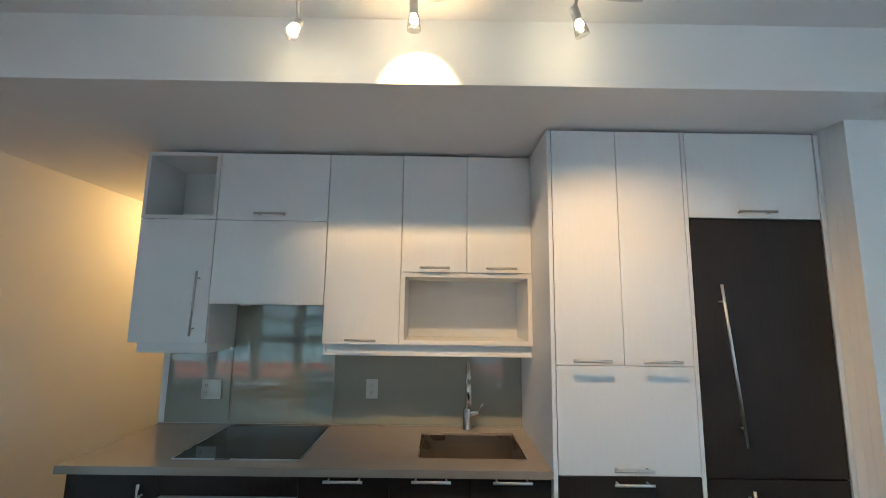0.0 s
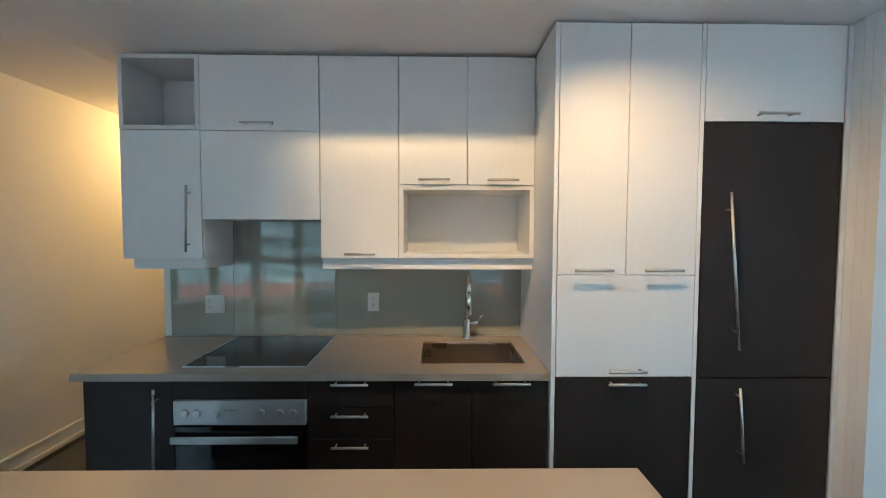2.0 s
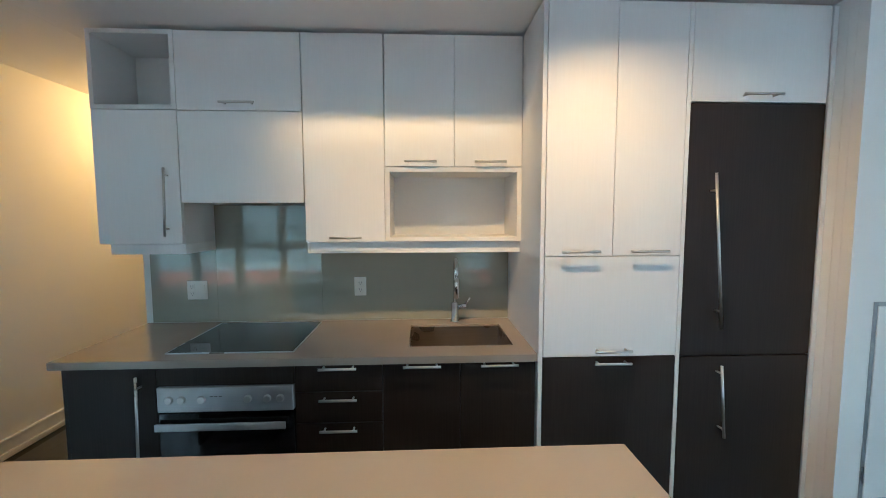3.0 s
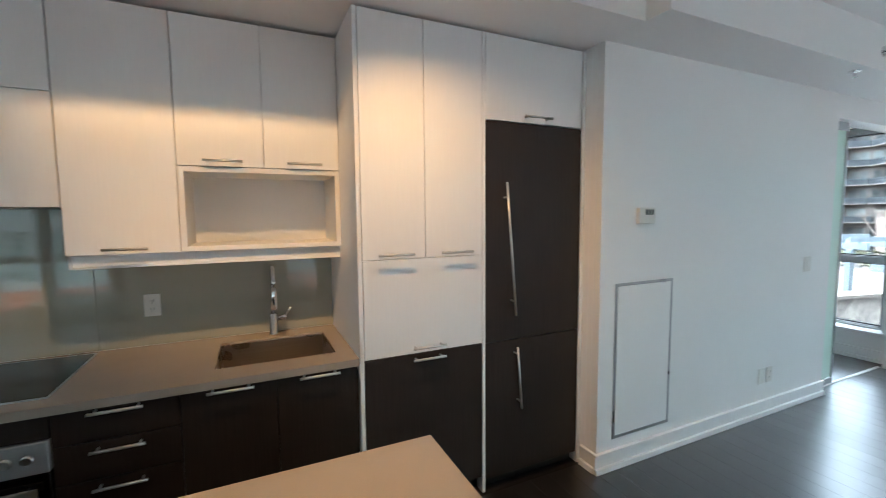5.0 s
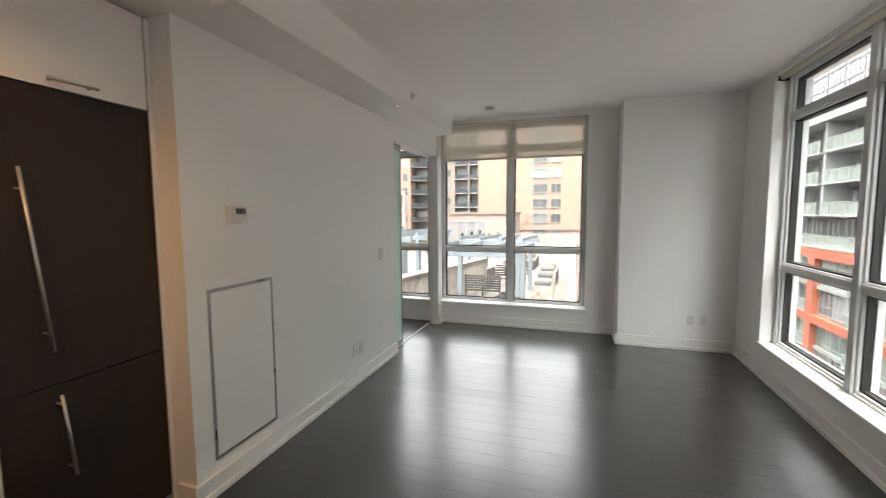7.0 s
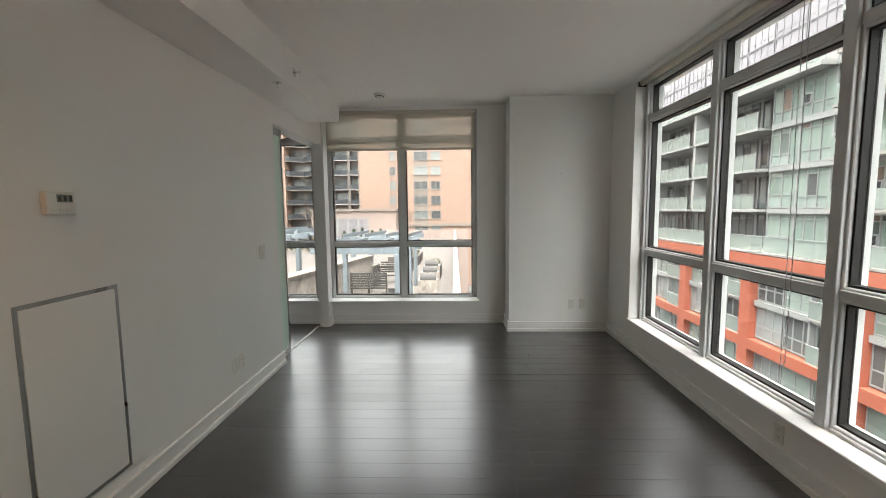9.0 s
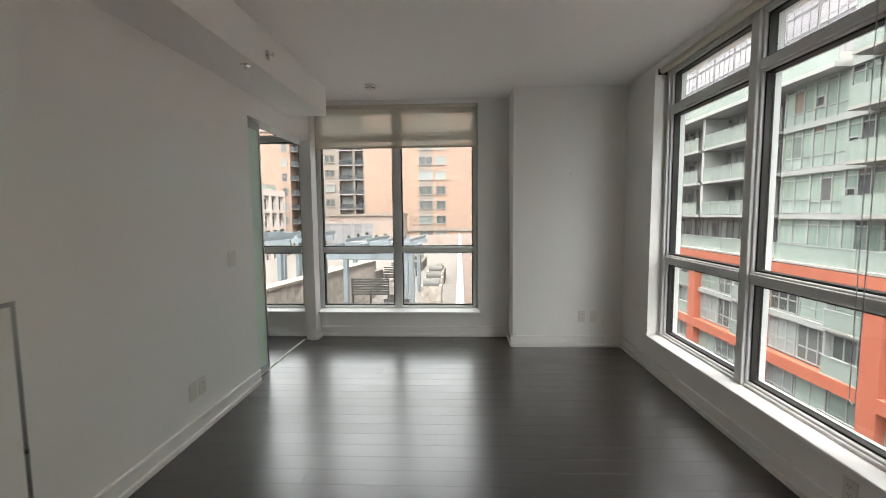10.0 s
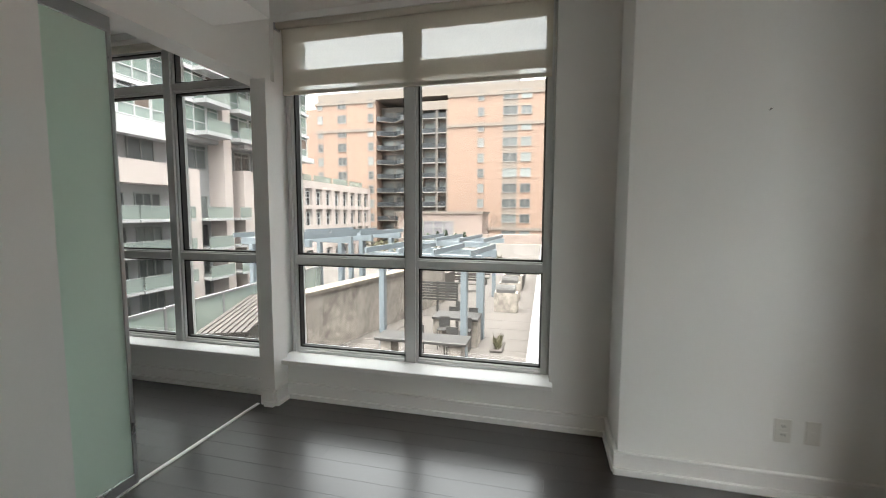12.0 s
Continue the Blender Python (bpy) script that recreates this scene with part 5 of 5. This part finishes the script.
for j, xc in enumerate((-11.6, -2.9, 5.8, 14.5, 23.2, 31.9, 40.6, 49.3, 58.0, 66.7, 75.4, 84.1)):
    for i in range(3):
        xw = xc + 1.75 + 2.6 * i
        for z in (-5.65, -8.5, -12.0, -14.4):
            kind = p_up if z in (-5.65, -12.0) and (i + j) % 3 else p_low
            put_window(sb, kind, (xw, SY - 0.69, z), FACE_NORTH)
            if i == 0:
                part("glass_rail", box(xw - 1.15, SY - 0.2, z - 0.05, xw + 1.4, SY - 0.17, z + 1.05), RAIL_GLASS, sb)
                part("rail_cap", box(xw - 1.15, SY - 0.23, z + 1.05, xw + 1.4, SY - 0.14, z + 1.1), WHITE_MET, sb)
                part("balcony", box(xw - 1.15, SY - 0.68, z - 0.2, xw + 1.4, SY - 0.12, z - 0.06), PALE_CONC, sb)
    part("white_pier", box(xc + 3.06, SY - 0.65, -8.59, xc + 3.2, SY - 0.25, -3.06), WHITE_MET, sb)
    part("white_spandrel", box(xc + 0.56, SY - 0.66, -6.05, xc + 8.14, SY - 0.35, -5.66), WHITE_MET, sb)
    part("white_spandrel", box(xc + 0.56, SY - 0.66, -11.95, xc + 8.14, SY - 0.35, -11.6), WHITE_MET, sb)
part("podium_terrace", box(-20, SY - 3.4, -2.1, 110, SY, -1.95), PALE_CONC, sb)
for i in range(20):
    xa = -18 + 6.1 * i
    part("glass_rail", box(xa, SY - 0.3, -1.94, xa + 6.0, SY - 0.27, -0.85), RAIL_GLASS, sb, "green glass terrace rail")
    part("rail_cap", box(xa, SY - 0.33, -0.85, xa + 6.0, SY - 0.24, -0.79), WHITE_MET, sb)
# recessed balcony bays to the east, glazed bays to the west
part("wall", box(32.6, SY - 14, -1.95, 110, SY - 3.4, 10.2), RENDER_GREY, sb, "pale grey recessed wall")
part("wall", box(-20, SY - 14, -1.95, 27.4, SY - 2.0, 17.5), PALE_CONC, sb, "pale glazed wing")
part("wall", box(27.41, SY - 14, -1.95, 32.5, SY - 2.0, 10.1), PALE_CONC, sb, "pale glazed corner")
part("roof_slab", box(27.5, SY - 14, 10.21, 110, SY - 0.8, 10.5), RENDER_GREY, sb)
for i in range(13):
    part("glass_rail", box(27.7 + 6.1 * i, SY - 1.2, 10.51, 33.7 + 6.1 * i, SY - 1.17, 11.6), RAIL_GLASS, sb, "green glass roof rail")
    part("rail_cap", box(27.7 + 6.1 * i, SY - 1.23, 11.6, 33.7 + 6.1 * i, SY - 1.14, 11.66), WHITE_MET, sb)
part("penthouse", box(34, SY - 14, 10.51, 100, SY - 5.5, 13.4), RENDER_GREY, sb, "pale set-back penthouse storey")
b_win = glazing(2.6, 2.6, 3, 0.35, 0.07, -1, GREY_MET, BAY_PANE)
g_kinds = [glazing(2.5, 2.72, 3, 0.78, 0.075, c, WHITE_MET, LIVED_PANE) for c in (-1, 0, 2)] + [glazing(2.5, 2.72, 2, 0.95, 0.075, -1, WHITE_MET, LIVED_PANE)]
rail_post = mesh_of("rail_post", box(-0.03, -0.03, 0, 0.03, 0.03, 1.15), WHITE_MET)
for k in range(6):
    z = -1.95 + 3.1 * k
    for i in range(20):
        if k < 4:
            put_glazing(sb, b_win, (34.4 + 3.1 * i, SY - 3.39, z + 0.05), FACE_NORTH)
    if 0 < k < 4:
        for xa, xb in ((33.0, 41.4), (42.2, 50.6), (51.4, 59.8), (60.6, 69.0), (69.8, 78.2), (79.0, 87.4), (88.2, 96.6)):
            part("balcony", box(xa, SY - 3.39, z - 0.2, xb, SY - 1.0, z), RENDER_GREY, sb, "pale balcony slab")
            part("glass_rail", box(xa + 0.05, SY - 1.06, z + 0.03, xb - 0.05, SY - 1.03, z + 1.15), RAIL_GLASS, sb)
            part("rail_cap", box(xa + 0.05, SY - 1.1, z + 1.15, xb - 0.05, SY - 1.0, z + 1.2), WHITE_MET, sb)
            part("divider", box(xb + 0.1, SY - 3.39, z, xb + 0.5, SY - 1.2, z + 2.8), RENDER_GREY, sb)
            for i in range(7):
                put(sb, "rail_post", rail_post, (xa + 0.1 + 1.36 * i, SY - 1.02, z + 0.02))
    for i in range(20):
        if k < 4 or i < 18:
            put_glazing(sb, g_kinds[(i * 3 + (k + i) // 3) % 4], (-17.6 + 2.58 * i, SY - 1.99, z + 0.1), FACE_NORTH)
    part("slab_edge", box(-20, SY - 1.98, z - 0.3, 32.5 if k < 4 else 27.4, SY - 1.7, z + 0.05), WHITE_MET, sb)
    if k > 0:
        for xa in (3.0, 13.0, 21.5):
            part("balcony", box(xa, SY - 1.69, z - 0.18, xa + 4.4, SY - 0.3, z), PALE_CONC, sb)
            part("glass_rail", box(xa + 0.04, SY - 0.36, z + 0.03, xa + 4.36, SY - 0.33, z + 1.15), RAIL_GLASS, sb)
# glazed tower behind
tw = thing("glass_tower", (40, -60, STREET_Z), "tall glass tower with a pale pink-grey curtain wall", "tower")
part("core", box(-10, -75, STREET_Z, 190, -52.3, 66), PALE_CONC, tw)
t_win = window_meshes(5.8, 2.95, (0.25, 0.5, 0.75), (0.3,), 0.13, 0.25, GREY_MET, PALE_PANE)
for k in range(17):
    for i in range(32):
        put_window(tw, t_win, (-6.0 + 6.0 * i, -52.29, 12.0 + 3.05 * k), FACE_NORTH)

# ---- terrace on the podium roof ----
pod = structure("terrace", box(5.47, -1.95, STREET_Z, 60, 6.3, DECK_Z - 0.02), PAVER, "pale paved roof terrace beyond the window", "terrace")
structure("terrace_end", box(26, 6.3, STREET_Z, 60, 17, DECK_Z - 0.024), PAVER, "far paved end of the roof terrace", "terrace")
par = thing("parapet", (30, -1.85, DECK_Z), "white metal-capped parapet along the terrace", "parapet")
part("wall", box(5.6, -1.94, DECK_Z, 60, -1.76, -1.72), PALE_CONC, par)
part("cap", box(5.6, -2.0, -1.72, 60, -1.70, -1.66), GREY_MET, par)
for k in range(14):
    part("rail_post", box(6.0 + 4 * k, -1.90, -1.66, 6.05 + 4 * k, -1.85, -1.3), ALU, par)
part("rail", box(5.6, -1.90, -1.3, 60, -1.85, -1.26), ALU, par)


def slanted(bm, centre, turn):
    bmesh.ops.rotate(bm, verts=bm.verts, cent=centre, matrix=Matrix.Rotation(radians(turn), 3, "Z"))
    return bm


gw = thing("terrace_wall", (14, 5.3, DECK_Z), "stained concrete wall edging the raised planting beds", "wall")
part("wall", slanted(box(11.8, 4.4, DECK_Z, 22, 4.8, -1.04), (14, 4.4, 0), -13), CONCRETE, gw)
part("coping", slanted(box(11.75, 4.32, -1.04, 22, 4.88, -0.95), (14, 4.4, 0), -13), COPING, gw, "pale stone coping")
UPPER_Z = -1.7
gr = thing("glass_fence", (10, 6.3, UPPER_Z), "green glass fence panels on the upper level", "glass fence")
for k in range(6):
    xa = 6.2 + 1.9 * k
    part("glass_panel", slanted(box(xa, 6.1, -2.3, xa + 1.82, 6.13, -0.84), (8, 6.1, 0), 4), RAIL_GLASS, gr)
    part("post", slanted(box(xa + 1.83, 6.08, DECK_Z, xa + 1.89, 6.15, -0.8), (8, 6.1, 0), 4), GREY_MET, gr)
    part("top_rail", slanted(box(xa, 6.08, -0.84, xa + 1.82, 6.15, -0.78), (8, 6.1, 0), 4), GREY_MET, gr)
structure("upper_deck", slanted(box(11.8, 4.81, DECK_Z, 24, 8.8, UPPER_Z), (14, 4.4, 0), -13), PAVER, "raised beige deck beyond the concrete wall", "terrace")


def pergola(base, sx, sy, height, slats, turn):
    """A blue-grey steel pergola: four posts, two beams, slats on top."""
    x, y, z = base
    g = thing("pergola", base, "blue-grey painted steel pergola over the terrace seats", "pergola", "terrace pergolas")
    mid_p = (x + sx / 2, y + sy / 2, 0)
    for px in (x, x + sx):
        for py in (y, y + sy):
            part("post", slanted(box(px - 0.09, py - 0.09, z, px + 0.09, py + 0.09, z + height - 0.25, 0.01), mid_p, turn), BLUE_STEEL, g)
    for px in (x, x + sx):
        part("beam", slanted(box(px - 0.07, y - 0.5, z + height - 0.25, px + 0.07, y + sy + 0.5, z + height, 0.01), mid_p, turn), BLUE_STEEL, g)
    for k in range(slats):
        py = y - 0.3 + (sy + 0.6) * k / (slats - 1)
        part("slat", slanted(box(x - 0.5, py - 0.03, z + height + 0.001, x + sx + 0.5, py + 0.03, z + height + 0.16), mid_p, turn), BLUE_STEEL, g)
    return g


pergola((14.35, 0.1, DECK_Z), 2.0, 2.65, 3.05, 4, -6)
pergola((20.6, 0.6, DECK_Z), 3.0, 2.6, 3.0, 4, -6)
pergola((14.6, 5.4, UPPER_Z), 2.0, 2.2, 2.2, 3, -13)
pergola((17.8, 4.7, UPPER_Z), 2.0, 2.2, 2.2, 3, -13)
sc = thing("lattice_screen", (18.5, 2.1, DECK_Z), "dark slatted privacy screen on the terrace", "screen")
for k in range(7):
    part("slat", box(18.5, 1.3, -2.15 + 0.11 * k, 18.54, 3.0, -2.07 + 0.11 * k), DARK_SLAT, sc)
for y in (1.3, 2.1, 2.9):
    part("post", box(18.55, y, DECK_Z, 18.63, y + 0.08, -1.4), DARK_SLAT, sc)


def stool(at):
    x, y, z = at
    st = thing("bar_stool", at, "dark metal bar stool at the terrace table", "stool", "terrace bar stools")
    part("seat", box(x - 0.17, y - 0.17, z + 0.62, x + 0.17, y + 0.17, z + 0.66, 0.01), DARK_SLAT, st)
    for dx in (-0.15, 0.15):
        for dy in (-0.15, 0.15):
            part("leg", box(x + dx - 0.015, y + dy - 0.015, z, x + dx + 0.015, y + dy + 0.015, z + 0.619), DARK_SLAT, st)
    part("backrest", box(x + 0.15, y - 0.17, z + 0.661, x + 0.18, y + 0.17, z + 1.0, 0.005), DARK_SLAT, st)


for sx, sy in ((14.9, 0.3), (14.9, 1.0), (16.3, 0.3), (16.3, 1.0), (17.2, 0.9), (13.75, 0.5), (13.75, 1.5)):
    stool((sx, sy, DECK_Z))
sr = thing("slatted_roof", (11.0, 5.2, DECK_Z), "grey-brown slatted timber roof beside the glass fence", "slatted roof")
for k in range(8):
    part("board", slanted(box(9.3, 4.72 - 0.13 * k, -1.14, 14.0, 4.82 - 0.13 * k, -1.10), (9.3, 4.82, 0), 24), GREY_WOOD, sr)
for k in range(4):
    part("joist", slanted(box(9.4 + 1.45 * k, 3.81, -1.23, 9.48 + 1.45 * k, 4.82, -1.141), (9.3, 4.82, 0), 24), GREY_WOOD, sr)
for px in (9.41, 13.76):
    for py in (3.85, 4.7):
        part("post", slanted(box(px, py, DECK_Z, px + 0.09, py + 0.09, -1.231), (9.3, 4.82, 0), 24), GREY_WOOD, sr)


def bench(at, long, turn):
    b = thing("bench", at, "grey-brown slatted terrace bench", "bench", "terrace benches")
    x, y, z = at
    for k in range(4):
        part("slat", slanted(box(x - 0.22 + 0.115 * k, y, z + 0.42, x - 0.12 + 0.115 * k, y + long, z + 0.46), (x, y, 0), turn), GREY_WOOD, b)
    for k in range(3):
        part("back_slat", slanted(box(x + 0.26, y, z + 0.55 + 0.14 * k, x + 0.30, y + long, z + 0.65 + 0.14 * k), (x, y, 0), turn), GREY_WOOD, b)
    for f in (0.1, 0.9):
        part("leg", slanted(box(x - 0.2, y + long * f - 0.03, z, x + 0.3, y + long * f + 0.03, z + 0.419), (x, y, 0), turn), DARK_SLAT, b)


for k in range(3):
    bench((24.5 + 2.3 * k, 1.2 - 0.1 * k, DECK_Z), 2.0, 0)


def terrace_table(at, sx, sy):
    x, y, z = at
    t = thing("terrace_table", at, "dark-topped stone terrace table", "table", "terrace tables")
    part("tabletop", box(x - sx / 2, y - sy / 2, z + 0.86, x + sx / 2, y + sy / 2, z + 0.94, 0.01), TABLE_TOP, t)
    for dx in (-0.38, 0.38):
        part("leg", box(x - sx * 0.4, y + dx * sy - 0.15, z, x + sx * 0.4, y + dx * sy + 0.15, z + 0.859), CONCRETE, t)


terrace_table((13.0, 1.1, DECK_Z), 0.75, 2.5)
terrace_table((15.6, 0.7, DECK_Z), 0.9, 1.5)


def grill(at):
    x, y, z = at
    g = thing("barbecue_grill", at, "steel gas barbecue grill with a closed dark lid", "barbecue", "terrace grills")
    part("cart", box(x - 0.3, y - 0.5, z, x + 0.3, y + 0.5, z + 0.85, 0.01), CONCRETE, g)
    bm = bm_new()
    add_lathe(bm, (x, y - 0.4, z + 0.86), [(0.3, 0.0), (0.3, 0.8)], 16, Matrix.Rotation(radians(-90), 4, "X"))
    part("lid", bm, DARK_SLAT, g, "dark rounded lid")


for k in range(3):
    grill((20.5 + 2.6 * k, -0.45 + 0.05 * k, DECK_Z))


def crate(at, sx, sy, sz):
    x, y, z = at
    p = thing("planter", at, "brown timber planter box with dry plants", "planter", "terrace planters")
    part("box", box(x, y, z, x + sx, y + sy, z + sz, 0.02), GREY_WOOD, p)
    bm = bm_new()
    r = random.Random(int(x * 10))
    for k in range(90):
        c = Vector((x + r.uniform(0.1, sx - 0.1), y + r.uniform(0.1, sy - 0.1), z + sz - 0.02))
        tip = c + Vector((r.uniform(-0.18, 0.18), r.uniform(-0.18, 0.18), r.uniform(0.15, 0.45)))
        side = Vector((r.uniform(-0.03, 0.03), r.uniform(-0.03, 0.03), 0.01))
        bm.faces.new([bm.verts.new(v) for v in (c - side, c + side, tip)])
    part("plant", bm, SHRUB, p, "dry brown plants")


crate((26.0, -0.9, DECK_Z), 2.6, 0.8, 0.75)
crate((14.9, -0.85, DECK_Z), 1.0, 0.4, 0.08)
crate((32.0, 1.0, DECK_Z), 4.0, 1.0, 0.7)


def conifer(at, height, radius):
    x, y, z = at
    t = thing("evergreen_tree", at, "small dark evergreen tree at the terrace's end", "tree", "terrace evergreens")
    part("trunk", add_rod(bm_new(), at, (x, y, z + height * 0.9), 0.06, 8, 0.01), BARE, t)
    bm = bm_new()
    r = random.Random(int(y * 100))
    for k in range(420):
        f = r.random() ** 0.8
        a, rad = r.uniform(0, 2 * math.pi), radius * (1 - f) * r.uniform(0.5, 1.1) + 0.03
        c = Vector((x + rad * math.cos(a), y + rad * math.sin(a), z + height * (0.08 + 0.92 * f)))
        out = Vector((math.cos(a), math.sin(a), -0.5)) * 0.22
        side = Vector((-math.sin(a), math.cos(a), 0)) * 0.09
        bm.faces.new([bm.verts.new(v) for v in (c - side, c + side, c + out)])
    part("crown", bm, EVERGREEN, t)


for k in range(5):
    conifer((56.0 + 0.3 * (k % 2), 13.2 - 1.25 * k, DECK_Z), 1.6 + 0.2 * (k % 3), 0.42)


def bare_tree(at, height, seed):
    t = thing("bare_tree", at, "leafless winter tree with fine brown branches", "tree", "terrace bare trees")
    r = random.Random(seed)
    trunk, crown = bm_new(), bm_new()
    base = Vector(at)
    top = base + Vector((0, 0, height * 0.45))
    add_rod(trunk, base, top, 0.09, 8, 0.05)

    def grow(bm, a, way, length, radius, depth):
        b = a + way * length
        add_rod(bm, a, b, radius, 5, radius * 0.6)
        if depth:
            for k in range(3):
                w = (way + Vector((r.uniform(-0.7, 0.7), r.uniform(-0.7, 0.7), r.uniform(-0.1, 0.5)))).normalized()
                grow(bm, a + way * length * r.uniform(0.6, 1.0), w, length * r.uniform(0.55, 0.8), radius * 0.6, depth - 1)

    for k in range(4):
        a = k * 1.57 + r.uniform(-0.3, 0.3)
        grow(crown, top, Vector((0.6 * math.cos(a), 0.6 * math.sin(a), 0.8)).normalized(), height * 0.28, 0.045, 3)
    part("trunk", trunk, BARE, t)
    part("crown", crown, BARE, t)


bare_tree((50.0, 15.5, DECK_Z), 5.0, 3)
bare_tree((54.0, 4.8, DECK_Z), 4.2, 8)
hedge = thing("hedge", (44, 11, DECK_Z), "low brown-green winter hedge on the terrace", "hedge")
bm = bm_new()
r = random.Random(12)
for k in range(900):
    c = Vector((r.uniform(42, 46), r.uniform(7, 16), DECK_Z + r.uniform(0, 1.3)))
    bm.faces.new([bm.verts.new(c + Vector((r.uniform(-0.25, 0.25), r.uniform(-0.25, 0.25), r.uniform(-0.2, 0.2)))) for i in range(3)])
part("leaves", bm, SHRUB, hedge)

# parked car down in the lane
car = thing("parked_car", (17.0, -4.2, STREET_Z), "red car parked in the lane below", "car")
part("body", box(14.9, -5.1, STREET_Z + 0.3, 19.1, -3.3, STREET_Z + 0.95, 0.15, 3), CAR_RED, car)
part("cabin", box(15.8, -4.95, STREET_Z + 0.951, 18.0, -3.45, STREET_Z + 1.5, 0.2, 3), BLACK_GLASS, car)
for wx in (15.7, 18.2):
    for wy in (-5.12, -3.48):
        part("wheel", add_rod(bm_new(), (wx, wy, STREET_Z + 0.33), (wx, wy + 0.2, STREET_Z + 0.33), 0.33, 18), BLACK, car)

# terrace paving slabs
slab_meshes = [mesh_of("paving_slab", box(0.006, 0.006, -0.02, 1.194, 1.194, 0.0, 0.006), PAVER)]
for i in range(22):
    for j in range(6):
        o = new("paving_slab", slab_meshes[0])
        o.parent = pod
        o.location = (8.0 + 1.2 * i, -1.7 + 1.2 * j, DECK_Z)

# ---- floor planks, running from the window side to the kitchen ----
def plank_mesh(length, width):
    bm = bm_new()
    b = 0.0003
    top = [bm.verts.new((x, y, 0.0)) for x, y in ((b, b), (width - b, b), (width - b, length - b), (b, length - b))]
    low = [bm.verts.new((x, y, -0.003)) for x, y in ((0, 0), (width, 0), (width, length), (0, length))]
    bm.faces.new(top)
    for k in range(4):
        bm.faces.new((low[k], low[(k + 1) % 4], top[(k + 1) % 4], top[k]))
    return mesh_of("plank", bm, FLOOR_WOOD)


rng = random.Random(5)
PLANK_W = 0.128
LENGTHS = (0.9, 1.2, 1.5, 1.8)
PLANKS = {n: plank_mesh(n, PLANK_W - 0.0007) for n in LENGTHS}
rest_v, rest_f = [], []


def lay_rest(x, y, n):
    k = len(rest_v)
    w = PLANK_W - 0.0012
    rest_v.extend(((x, y, -0.0002), (x + w, y, -0.0002), (x + w, y + n - 0.001, -0.0002), (x, y + n - 0.001, -0.0002)))
    rest_f.append((k, k + 1, k + 2, k + 3))


x = DEN_X
while x < FAR_X - 0.001:
    y_end = DEN_Y if x < WEST_X else HALL_END if x < -2.05 else -0.02 if x < 1.25 else BED_END
    y, cut = SOUTH_Y, rng.uniform(0.25, 1.0)
    while y < y_end - 0.01:
        n = rng.choice(LENGTHS)
        long = min(n * cut, y_end - y)
        if 0.3 < x < 5.1 and y < 0.2:
            ob = new("plank", PLANKS[n])
            ob.parent = floor
            ob.location, ob.scale = (x, y, 0.0), (1, long / n, 1)
        else:
            lay_rest(x, y, long)
        y, cut = y + long, 1.0
    x += PLANK_W
data = bpy.data.meshes.new("planks_far")
data.from_pydata(rest_v, [], rest_f)
data.materials.append(FLOOR_WOOD)
far_planks = new("planks", data)
far_planks.parent = floor
tagged(far_planks, kind="stuff")
